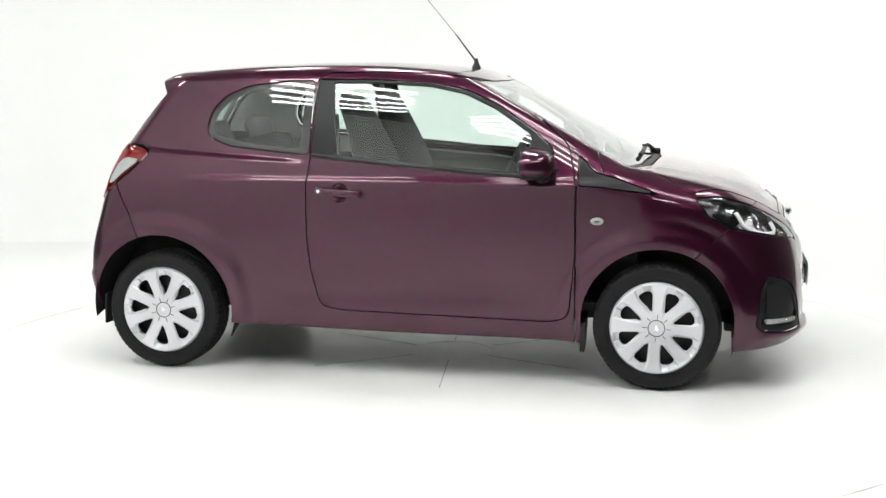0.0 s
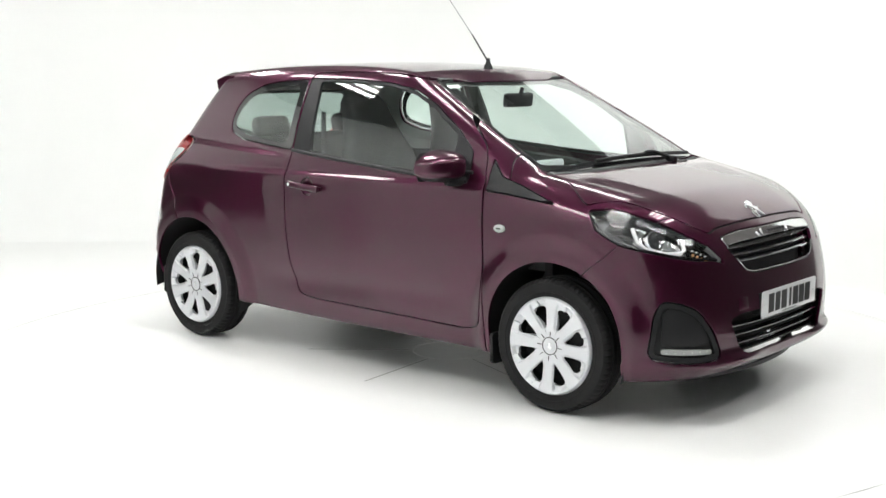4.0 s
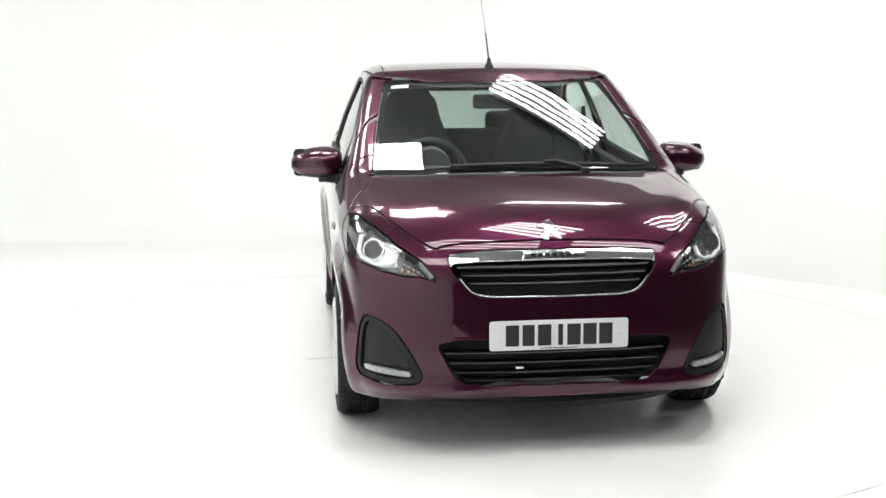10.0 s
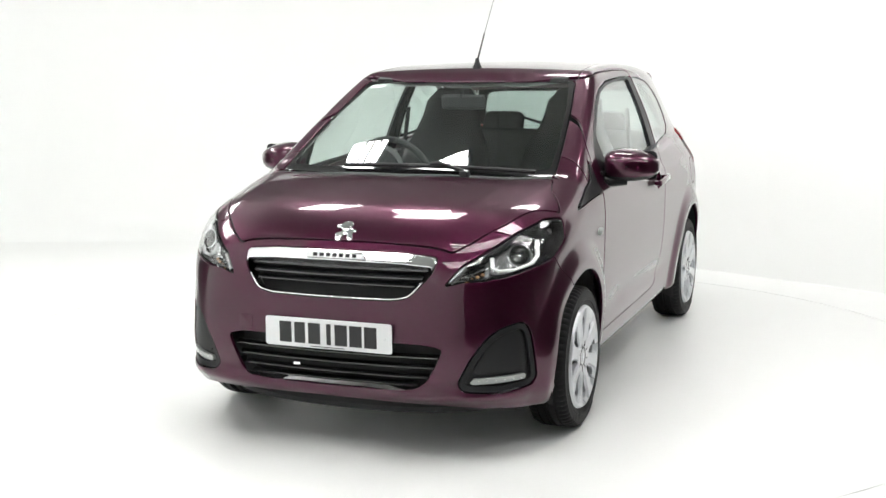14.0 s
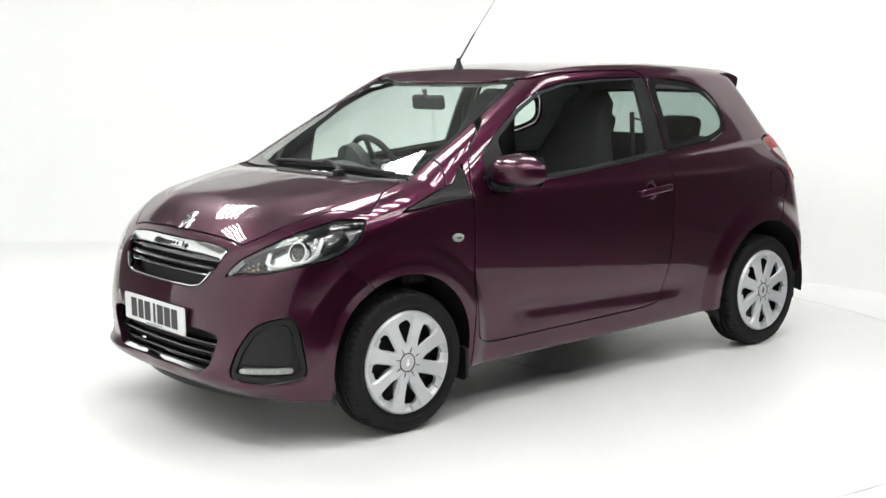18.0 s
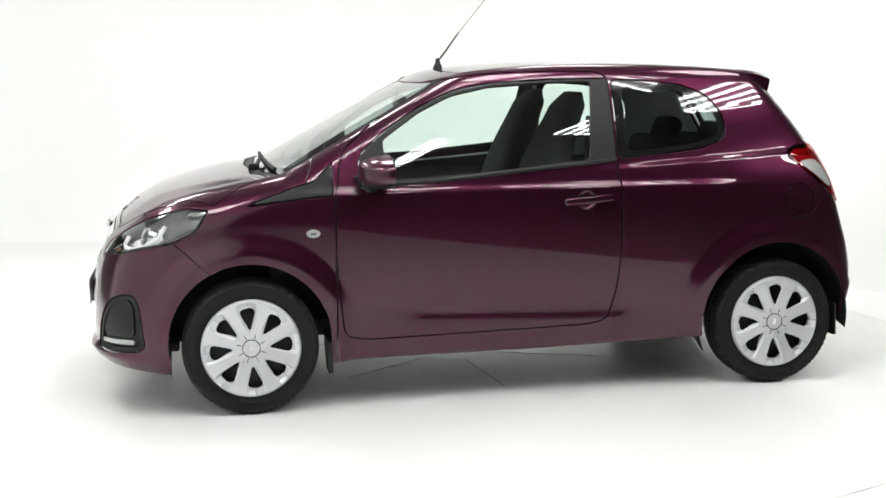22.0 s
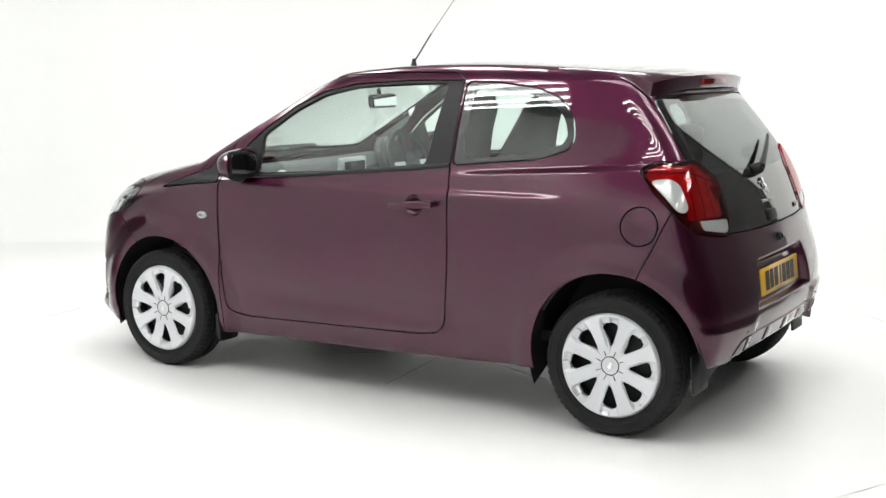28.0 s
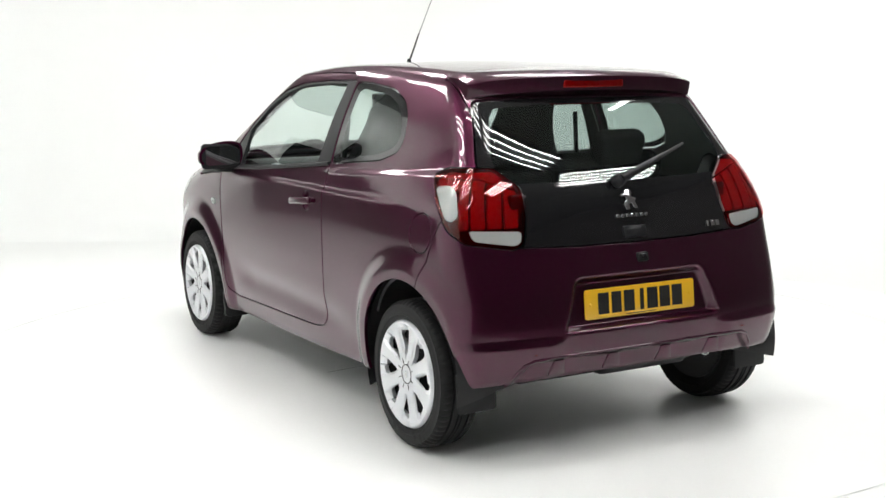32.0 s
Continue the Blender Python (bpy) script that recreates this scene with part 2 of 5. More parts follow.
def tube_along(points, radius, seg=10, taper=1.0, bm=None):
    """A round bar through some points."""
    bm = bm or bmesh.new()
    P = [Vector(p) for p in points]
    rings = []
    for i, p in enumerate(P):
        d = (P[min(i + 1, len(P) - 1)] - P[max(i - 1, 0)]).normalized()
        q = d.to_track_quat("Z", "Y")
        r = radius * (1 + (taper - 1) * i / (len(P) - 1))
        rings.append([bm.verts.new(p + q @ Vector((math.cos(a) * r, math.sin(a) * r, 0)))
                      for a in (2 * math.pi * k / seg for k in range(seg))])
    for a, b in zip(rings, rings[1:]):
        for k in range(seg):
            bm.faces.new((a[k], a[(k + 1) % seg], b[(k + 1) % seg], b[k]))
    bm.faces.new(rings[0])
    bm.faces.new(rings[-1])
    return bm


def rounded(points, r, n=5):
    """A polygon with its corners rounded to about r."""
    P = [np.array(p, float) for p in points]
    out = []
    for i, p in enumerate(P):
        a, b = P[i - 1], P[(i + 1) % len(P)]
        la, lb = np.linalg.norm(a - p), np.linalg.norm(b - p)
        k = min(r, la * 0.48, lb * 0.48)
        pa, pb = p + (a - p) / la * k, p + (b - p) / lb * k
        for t in np.linspace(0, 1, n):
            out.append((1 - t) ** 2 * pa + 2 * t * (1 - t) * p + t * t * pb)
    return np.array(out)


def plate_shape(outline, thick, bevel=0.0):
    """A flat polygon in (x, y), extruded along z from 0 to thick."""
    bm = bmesh.new()
    f = bm.faces.new([bm.verts.new((float(x), float(y), 0)) for x, y in outline])
    e = bmesh.ops.extrude_face_region(bm, geom=[f])
    bmesh.ops.translate(bm, vec=(0, 0, thick), verts=[v for v in e["geom"] if isinstance(v, bmesh.types.BMVert)])
    if bevel:
        top = [x for x in bm.edges if all(v.co.z > thick * 0.5 for v in x.verts)]
        bmesh.ops.bevel(bm, geom=top, offset=bevel, segments=2, profile=0.5, affect="EDGES")
    return bm


def inside(poly, u, v):
    """Signed distance to a polygon, negative inside it."""
    poly = np.asarray(poly, float)
    d2 = np.full(u.shape, 1e9)
    odd = np.zeros(u.shape, bool)
    for (ax, ay), (bx, by) in zip(poly, np.roll(poly, -1, 0)):
        ex, ey = bx - ax, by - ay
        wx, wy = u - ax, v - ay
        t = np.clip((wx * ex + wy * ey) / (ex * ex + ey * ey + 1e-12), 0, 1)
        d2 = np.minimum(d2, (wx - t * ex) ** 2 + (wy - t * ey) ** 2)
        if ay != by:
            odd ^= ((ay > v) != (by > v)) & (u < (bx - ax) * (v - ay) / (by - ay) + ax)
    return np.where(odd, -1, 1) * np.sqrt(d2)


def clip(M, s, fit=True):
    """The piece of a mesh (vertices, normals, triangles) where s is negative, cut cleanly along s = 0."""
    V, N, T = M
    ins = s < 0
    c = ins[T].sum(1)
    tris = [T[c == 3]]
    cut, cc = T[(c == 1) | (c == 2)], c[(c == 1) | (c == 2)]
    if len(cut):
        odd = np.where((cc == 1)[:, None], ins[cut], ~ins[cut]).argmax(1)
        R = np.arange(len(cut))
        a, b, d = cut[R, odd], cut[R, (odd + 1) % 3], cut[R, (odd + 2) % 3]
        E = np.sort(np.concatenate([np.stack([a, b], 1), np.stack([a, d], 1)]), 1)
        U, inv = np.unique(E, axis=0, return_inverse=True)
        inv = inv.reshape(-1)
        t = (s[U[:, 0]] / (s[U[:, 0]] - s[U[:, 1]]))[:, None]
        P = V[U[:, 0]] * (1 - t) + V[U[:, 1]] * t
        if fit:
            P = onto_body(P, 2)
            Q = body_normal(P)
        else:
            Q = N[U[:, 0]] * (1 - t) + N[U[:, 1]] * t
            Q /= np.linalg.norm(Q, axis=1, keepdims=True)
        ab, ad = inv[:len(cut)] + len(V), inv[len(cut):] + len(V)
        one = cc == 1
        tris.append(np.stack([a, ab, ad], 1)[one])
        tris.append(np.stack([ab, b, d], 1)[~one])
        tris.append(np.stack([ab, d, ad], 1)[~one])
        V, N = np.concatenate([V, P]), np.concatenate([N, Q])
    T = np.concatenate(tris)
    used, T = np.unique(T, return_inverse=True)
    return V[used], N[used], T.reshape(-1, 3)


def panel(name, M, material, parent, label="", thick=0.012, lift=0.0, roll=0.0018):
    """A piece of the body as a sheet with a rolled edge turned inwards."""
    V, N, T = M
    V = V + N * lift
    E = np.concatenate([T[:, [0, 1]], T[:, [1, 2]], T[:, [2, 0]]])
    key = np.sort(E, 1)
    U, inv, cnt = np.unique(key, axis=0, return_inverse=True, return_counts=True)
    E = E[cnt[inv.reshape(-1)] == 1]
    n = len(V)
    ring, loc = np.unique(E, return_inverse=True)
    loc = loc.reshape(-1, 2)
    lat = np.zeros((len(ring), 3))
    side = np.cross(V[E[:, 1]] - V[E[:, 0]], N[E[:, 0]])
    np.add.at(lat, loc[:, 0], side)
    np.add.at(lat, loc[:, 1], side)
    lat /= np.linalg.norm(lat, axis=1, keepdims=True) + 1e-12
    B = V[ring] + lat * roll - N[ring] * roll
    C = B - N[ring] * thick
    m = len(ring)
    faces = T.tolist()
    i, j = E[:, 0], E[:, 1]
    p, q = loc[:, 0] + n, loc[:, 1] + n
    faces += np.stack([j, i, p, q], 1).tolist()
    faces += np.stack([q, p, p + m, q + m], 1).tolist()
    me = bpy.data.meshes.new(name)
    me.from_pydata(np.concatenate([V, B, C]).tolist(), [], faces)
    me.polygons.foreach_set("use_smooth", [True] * len(me.polygons))
    me.normals_split_custom_set_from_vertices(np.concatenate([N, lat, lat]).tolist())
    return mesh_object(name, me, material, parent, label)


def slab(name, M, material, parent, label="", thick=0.004, lift=0.0):
    """A closed pane of even thickness that follows the body."""
    V, N, T = M
    V = V + N * lift
    E = np.concatenate([T[:, [0, 1]], T[:, [1, 2]], T[:, [2, 0]]])
    U, inv, cnt = np.unique(np.sort(E, 1), axis=0, return_inverse=True, return_counts=True)
    E = E[cnt[inv.reshape(-1)] == 1]
    n = len(V)
    faces = T.tolist() + (T[:, ::-1] + n).tolist() + np.stack([E[:, 1], E[:, 0], E[:, 0] + n, E[:, 1] + n], 1).tolist()
    me = bpy.data.meshes.new(name)
    me.from_pydata(np.concatenate([V, V - N * thick]).tolist(), [], faces)
    me.polygons.foreach_set("use_smooth", [True] * len(me.polygons))
    me.normals_split_custom_set_from_vertices(np.concatenate([N, -N]).tolist())
    return mesh_object(name, me, material, parent, label)


# ---- the studio ----
def wall_strip(name, path, z0, z1, material, cove=0.0, thick=0.15, top=0.0):
    """An upright wall along a path in plan, its foot swept into the floor; cove: the sweep's radius, one for all or one for each place."""
    bm = bmesh.new()
    P = [np.array(p, float) for p in path]
    coves = list(cove) if isinstance(cove, (list, tuple)) else [cove] * len(P)
    swept = max(coves) > 0
    cols = []
    for i, (p, c) in enumerate(zip(P, coves)):
        d = P[min(i + 1, len(P) - 1)] - P[max(i - 1, 0)]
        n = np.array([d[1], -d[0]]) / np.linalg.norm(d)
        prof = [(0.0, z0)]
        if swept:
            prof = [(c * (1 - math.sin(math.pi / 2 * k / 8)), z0 + c * (1 - math.cos(math.pi / 2 * k / 8))) for k in range(9)]
        prof += [(top * (1 - math.cos(math.pi / 2 * k / 8)), z1 - top * (1 - math.sin(math.pi / 2 * k / 8))) for k in range(9)] if top else [(0.0, z1)]
        prof += [(-thick, z1), (-thick, z0 - 0.05)]
        if swept:
            prof.append((c, z0 - 0.05))
        cols.append([bm.verts.new((p[0] + n[0] * o, p[1] + n[1] * o, z)) for o, z in prof])
    for a, b in zip(cols, cols[1:]):
        for k in range(len(a)):
            bm.faces.new((a[k], b[k], b[(k + 1) % len(a)], a[(k + 1) % len(a)]))
    bm.faces.new(cols[0])
    bm.faces.new(cols[-1])
    return tagged(part(name, bm, material, sharp=50), kind="structure")


def arc(cx, cy, r, a0, a1, n=10):
    return [(cx + r * math.cos(radians(a0 + (a1 - a0) * k / n)), cy + r * math.sin(radians(a0 + (a1 - a0) * k / n))) for k in range(n + 1)]


R_TABLE = 2.52
BEND = arc(-1.6, 2.45, 2.35, 90, 45, 14)
NORTH = [(-5.2, 3.2)] + arc(-3.6, 3.2, 1.6, 180, 90)[1:] + BEND + [(3.35, 0.824)]
COVES = [0.8] * 11 + [0.8 - 0.785 * k / 14 for k in range(15)] + [0.01]
tagged(wall_strip("wall_north", NORTH, 0.0, 2.95, WALLWHITE, cove=COVES), "white painted studio wall curved round the turntable", "wall")
tagged(wall_strip("wall_upper", NORTH, 2.952, 3.7, CEILDARK), "dark sheeting above the white studio wall", "wall")
tagged(wall_strip("wall_west", [(-0.36, -6.15), (-0.8, -5.55), (-1.3, -4.9), (-1.85, -4.1), (-2.4, -3.3), (-2.75, -2.7), (-2.95, -2.2), (-3.0, -1.7), (-3.0, -0.7)], 0.0, 3.59, WALLWHITE, cove=0.2, top=0.7), "white painted studio wall", "wall")
tagged(wall_strip("wall_return", [(-3.152, -0.7), (-5.2, -0.7)], 0.0, 3.7, WALLWHITE), "white painted end of the studio wall", "wall")
tagged(wall_strip("wall_corner", [(-5.2, -0.698), (-5.2, -0.1)], 0.0, 3.7, WALLWHITE), "white painted studio wall", "wall")
tagged(wall_strip("wall_lintel", [(-5.2, -0.1), (-5.2, 3.2)], 2.3, 3.7, WALLWHITE), "white wall above a dark doorway", "wall")
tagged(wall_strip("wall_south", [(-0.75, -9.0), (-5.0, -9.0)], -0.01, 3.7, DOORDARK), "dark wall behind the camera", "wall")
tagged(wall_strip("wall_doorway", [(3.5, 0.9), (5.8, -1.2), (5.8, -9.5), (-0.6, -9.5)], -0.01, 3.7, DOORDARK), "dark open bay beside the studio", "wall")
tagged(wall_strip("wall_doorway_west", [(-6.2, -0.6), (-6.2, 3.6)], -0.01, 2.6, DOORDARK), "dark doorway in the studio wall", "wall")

bm = bmesh.new()
ring = [bm.verts.new((math.cos(2 * math.pi * k / 192) * (R_TABLE + 0.006), math.sin(2 * math.pi * k / 192) * (R_TABLE + 0.006), 0)) for k in range(192)]
outer = [bm.verts.new((math.cos(2 * math.pi * k / 192) * 14, math.sin(2 * math.pi * k / 192) * 14, 0)) for k in range(192)]
low = [bm.verts.new((v.co.x, v.co.y, -0.06)) for v in ring]
for k in range(192):
    j = (k + 1) % 192
    bm.faces.new((ring[k], outer[k], outer[j], ring[j]))
    bm.faces.new((ring[k], ring[j], low[j], low[k]))
floor = tagged(part("floor", bm, FLOORWHITE), "glossy white painted studio floor", "floor", kind="structure")
bm = bmesh.new()
bm.faces.new([bm.verts.new((x, y, 0.004)) for x, y in ((2.74, 0.2), (3.35, 0.80), (6.5, -1.6), (6.5, -9.8), (1.3, -9.8), (1.3, -5.2), (2.1, -2.7), (2.74, -1.6))])
e = bmesh.ops.extrude_face_region(bm, geom=bm.faces[:])
bmesh.ops.translate(bm, vec=(0, 0, -0.006), verts=[v for v in e["geom"] if isinstance(v, bmesh.types.BMVert)])
tagged(part("floor_bay", bm, BAYFLOOR), "dark grey concrete floor of the open bay", "floor", kind="structure")
tagged(part("floor_pit", lathe([(2.7, -0.14), (2.7, -0.061)], 96, "z"), SEAM), "dark pit under the turntable", "floor", kind="structure")

turntable = tagged(new("turntable"), "large round white painted turntable flush with the floor", "turntable")
bm = lathe([(0.20, -0.004), (0.20, 0.0), (R_TABLE - 0.004, 0.0), (R_TABLE, -0.004), (R_TABLE, -0.05), (0.20, -0.05)], 192, "z", close=True)
part("deck", bm, FLOORWHITE, turntable, sharp=20)
part("hub_plate", lathe([(0.197, -0.03), (0.197, -0.002), (0.195, 0.0)], 64, "z"), FLOORWHITE, turntable, "round white hub plate", sharp=20)
for k in range(6):
    a = radians(37 + 60 * k)
    b = box(0.52, 0.0035, 0.001, at=(0.48, 0, 0.0006))
    part("deck_joint", b, HAIRLINE, turntable, "thin dark joint line", m=Matrix.Rotation(a, 4, "Z"))

CEIL = 3.6
bm = bmesh.new()
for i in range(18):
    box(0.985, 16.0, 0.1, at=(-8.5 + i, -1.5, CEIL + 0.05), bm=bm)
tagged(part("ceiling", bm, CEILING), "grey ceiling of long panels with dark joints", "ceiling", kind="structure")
tagged(part("ceiling_void", box(18, 17, 0.05, at=(0, -1.5, CEIL + 0.13)), SEAM), "dark void above the ceiling panels", "ceiling", kind="structure")


def tube_light(x, y, turn, n, length, gap, width):
    top = tagged(new("ceiling_light"), f"bank of {n} glowing white fluorescent tubes on the ceiling", "ceiling light", "ceiling tube lights")
    top.matrix_basis = pose(x, y, CEIL - 0.03, 0, 0, turn)
    part("housing", box(length + 0.06, gap * n + 0.04, 0.05, 0.01, at=(0, 0, 0.0)), CEILDARK, top, "dark housing")
    for k in range(n):
        part("tube", box(length, width, 0.03, 0.01, 1, at=(0, (k - (n - 1) / 2) * gap, -0.045)), LAMPGLOW, top, "glowing tube")
    return top


# The two banks at x below -3 are added to brighten the left wall.
for x, y, turn, n, length, gap, width in ((0.95, 1.28, -27, 5, 1.1, 0.074, 0.024), (-3.1, 2.3, 60, 5, 1.2, 0.14, 0.05), (-3.6, 0.6, 90, 5, 1.2, 0.14, 0.05), (-0.55, 0.47, 0, 4, 0.55, 0.085, 0.07), (-1.4, 1.05, 60, 5, 0.7, 0.09, 0.06),
                                          (-0.45, 0.0, -20, 5, 0.8, 0.12, 0.05), (0.75, -1.25, -35, 5, 0.8, 0.12, 0.05), (2.4, -0.2, 70, 5, 1.1, 0.14, 0.04), (-1.9, -2.1, -28, 5, 1.3, 0.12, 0.035),
                                          (-0.3, -3.2, 0, 5, 1.2, 0.14, 0.026), (0.2, -2.0, 0, 4, 1.4, 0.13, 0.026), (1.9, -2.0, 0, 4, 1.4, 0.13, 0.026), (0.95, -4.25, 50, 4, 0.75, 0.085, 0.032), (2.4, -3.35, 90, 4, 0.75, 0.085, 0.032), (3.6, -2.0, 45, 5, 1.2, 0.14, 0.045),
                                          (-1.9, -7.2, 0, 5, 1.2, 0.14, 0.035)):
    tube_light(x, y, turn, n, length, gap, width)


# ---- the car: panels cut from the body shell ----
car = tagged(new("hatchback_car"), "plum metallic three-door hatchback parked on a white turntable", "car")
GAP = 0.0050


def mirrored(pts):
    """A closed outline in (y, z) from its half with y >= 0, top centre first."""
    return [(y, z) for y, z in pts] + [(-y, z) for y, z in reversed(pts) if y > 1e-6]


def corner_u(P):
    """A coordinate that runs round the front corners."""
    return (P[:, 0] - np.abs(P[:, 1])) / math.sqrt(2)


def tail_u(P):
    return (P[:, 0] + np.abs(P[:, 1])) / math.sqrt(2)


WINDSCREEN = rounded([(-0.52, 0.20), (-0.28, 0.245), (0, 0.262), (0.28, 0.245), (0.52, 0.20), (0.565, 0.437), (0.601, 0.669),
                      (0.628, 0.905), (0.45, 0.957), (0, 0.985), (-0.45, 0.957), (-0.628, 0.905), (-0.601, 0.669), (-0.565, 0.437)], 0.03)
COWL = [(-0.63, 0.905), (-0.45, 0.957), (0, 0.985), (0.45, 0.957), (0.63, 0.905), (0.655, 0.93), (0.45, 0.995), (0, 1.022), (-0.45, 0.995), (-0.655, 0.93)]
BACKLIGHT = rounded(mirrored([(0, 1.303), (0.3, 1.302), (0.525, 1.293), (0.60, 1.07), (0.60, 0.78), (0.3, 0.767), (0, 0.764)]), 0.025)
BONNET = rounded([(0, 1.026), (-0.45, 0.999), (-0.635, 0.945), (-0.66, 1.055), (-0.705, 1.117), (-0.735, 1.18), (-0.66, 1.28), (-0.60, 1.41),
                  (-0.5, 1.53), (-0.44, 1.578), (-0.40, 1.572), (-0.23, 1.580), (0, 1.584), (0.23, 1.580), (0.40, 1.572), (0.44, 1.578), (0.5, 1.53), (0.60, 1.41),
                  (0.66, 1.28), (0.735, 1.18), (0.705, 1.117), (0.66, 1.055), (0.635, 0.945), (0.45, 0.999)], 0.02)
HEADLAMP = rounded([(0.318, 0.846), (0.42, 0.852), (0.56, 0.812), (0.70, 0.748), (0.79, 0.703), (0.86, 0.632), (0.79, 0.652), (0.735, 0.652),
                    (0.645, 0.666), (0.515, 0.693), (0.42, 0.712), (0.335, 0.765)], 0.02)
TAILLAMP = rounded([(-0.474, 1.027), (-0.535, 1.057), (-0.70, 1.060), (-0.80, 0.985), (-0.826, 0.89), (-0.829, 0.787), (-0.80, 0.768),
                    (-0.636, 0.797), (-0.568, 0.839), (-0.50, 0.945)], 0.02)
GRILLE = rounded(mirrored([(0, 0.745), (0.25, 0.745), (0.400, 0.733), (0.385, 0.674), (0.315, 0.590), (0.25, 0.577), (0, 0.575)]), 0.025)
GRILLE_IN = rounded(mirrored([(0, 0.710), (0.25, 0.708), (0.388, 0.700), (0.376, 0.669), (0.308, 0.594), (0.25, 0.583), (0, 0.581)]), 0.02)
INTAKE = rounded(mirrored([(0, 0.428), (0.375, 0.424), (0.442, 0.408), (0.43, 0.375), (0.385, 0.29), (0.345, 0.262), (0.2, 0.252), (0, 0.249)]), 0.018)
FOG = rounded([(0.575, 0.503), (0.66, 0.492), (0.73, 0.458), (0.793, 0.374), (0.832, 0.285), (0.82, 0.258), (0.70, 0.250), (0.545, 0.262), (0.522, 0.289), (0.545, 0.45)], 0.03)
DOOR = rounded([(0.683, 0.60), (0.683, 0.895), (0.645, 1.075), (0.50, 1.192), (0.325, 1.312), (0.20, 1.362), (0.05, 1.388), (-0.25, 1.398), (-0.50, 1.395),
                (-0.545, 1.37), (-0.549, 1.005), (-0.562, 0.90), (-0.562, 0.637), (-0.548, 0.48), (-0.515, 0.312), (-0.40, 0.295), (0.57, 0.274), (0.655, 0.30)], 0.05)
DOOR_WINDOW = rounded([(0.585, 0.925), (0.575, 1.055), (0.47, 1.147), (0.315, 1.250), (0.17, 1.315), (0.0, 1.348), (-0.25, 1.362), (-0.549, 1.365), (-0.549, 1.012), (-0.40, 0.998), (0.2, 0.945)], 0.02)
DOOR_GLASS = rounded([(0.462, 0.948), (0.474, 1.118), (0.31, 1.231), (0.165, 1.299), (0.0, 1.334), (-0.25, 1.350), (-0.468, 1.354), (-0.43, 1.018), (0.0, 0.976)], 0.02)
QUARTER = rounded([(-0.556, 1.36), (-0.70, 1.356), (-0.885, 1.335), (-1.0, 1.29), (-1.06, 1.225), (-1.082, 1.145), (-1.065, 1.092), (-0.95, 1.053), (-0.556, 1.016)], 0.03)
WING_TRIM = rounded([(1.045, 0.857), (1.025, 0.870), (0.86, 0.927), (0.76, 0.955), (0.69, 1.03), (0.69, 0.893), (0.80, 0.886)], 0.012)

shell = surface_net()
V0, N0, T0 = shell


def carve(M, s):
    """Cuts the region s < 0 out of M, and leaves a shut line round it."""
    return clip(M, s + GAP), clip(M, -s + GAP * 0.6)


def within(P, poly, u, v, keep):
    s = inside(poly, u, v)
    return np.where(keep, s, np.maximum(np.abs(s), 0.05))


rest = clip(shell, BOTTOM(V0[:, 0]) + 0.012 - V0[:, 2])
P = rest[0]
arch = np.minimum(np.hypot(P[:, 0] - AXLE_F, P[:, 2] - ARCH_Z) - ARCH_F, np.hypot(P[:, 0] - AXLE_R + 0.004, P[:, 2] - ARCH_Z) - ARCH_R)
leg = np.minimum(np.abs(P[:, 0] - AXLE_F + 0.005) - ARCH_F * 0.985, np.abs(P[:, 0] - AXLE_R + 0.004) - ARCH_R * 0.985)
arch = np.where(P[:, 2] < ARCH_Z - 0.05, leg, arch)
arch = np.where(np.abs(P[:, 1]) > 0.5, arch, np.maximum(np.abs(arch), 0.05))
rest = clip(rest, -arch)

P = rest[0]
windscreen, rest = carve(rest, within(P, WINDSCREEN, P[:, 1], P[:, 0], P[:, 2] > 0.9))
P = rest[0]
cowl, rest = carve(rest, within(P, COWL, P[:, 1], P[:, 0], P[:, 2] > 0.85))
P = rest[0]
tails, rest = carve(rest, within(P, TAILLAMP, tail_u(P), P[:, 2], P[:, 0] < -1.1))
P = rest[0]
backlight, rest = carve(rest, within(P, BACKLIGHT, P[:, 1], P[:, 2], P[:, 0] < -1.25))
P = rest[0]
heads, rest = carve(rest, within(P, HEADLAMP, corner_u(P), P[:, 2], (P[:, 0] > 1.0) & (np.abs(P[:, 1]) > 0.3)))
P = rest[0]
grille, rest = carve(rest, within(P, GRILLE, P[:, 1], P[:, 2], P[:, 0] > 1.3))
P = rest[0]
intake, rest = carve(rest, within(P, INTAKE, P[:, 1], P[:, 2], P[:, 0] > 1.4))
P = rest[0]
fogs, rest = carve(rest, within(P, FOG, corner_u(P), P[:, 2], (P[:, 0] > 1.2) & (np.abs(P[:, 1]) > 0.3)))
P = rest[0]
doors, rest = carve(rest, within(P, DOOR, P[:, 0], P[:, 2], np.abs(P[:, 1]) > 0.3))
P = rest[0]
quarters, rest = carve(rest, within(P, QUARTER, P[:, 0], P[:, 2], np.abs(P[:, 1]) > 0.3))
P = rest[0]
trims, rest = carve(rest, within(P, WING_TRIM, P[:, 0], P[:, 2], np.abs(P[:, 1]) > 0.3))
P = rest[0]
bonnet, rest = carve(rest, within(P, BONNET, P[:, 1], P[:, 0], P[:, 2] > 0.68))
P = rest[0]
front_line = 1.343 - (0.712 - P[:, 2]) * 1.126
bumper_f, rest = carve(rest, np.where(P[:, 2] < 0.9, np.maximum(front_line - P[:, 0], 1.12 - P[:, 0]), 0.05))
P = rest[0]
rear_line = -1.51 + (0.86 - P[:, 2]) * 0.4655
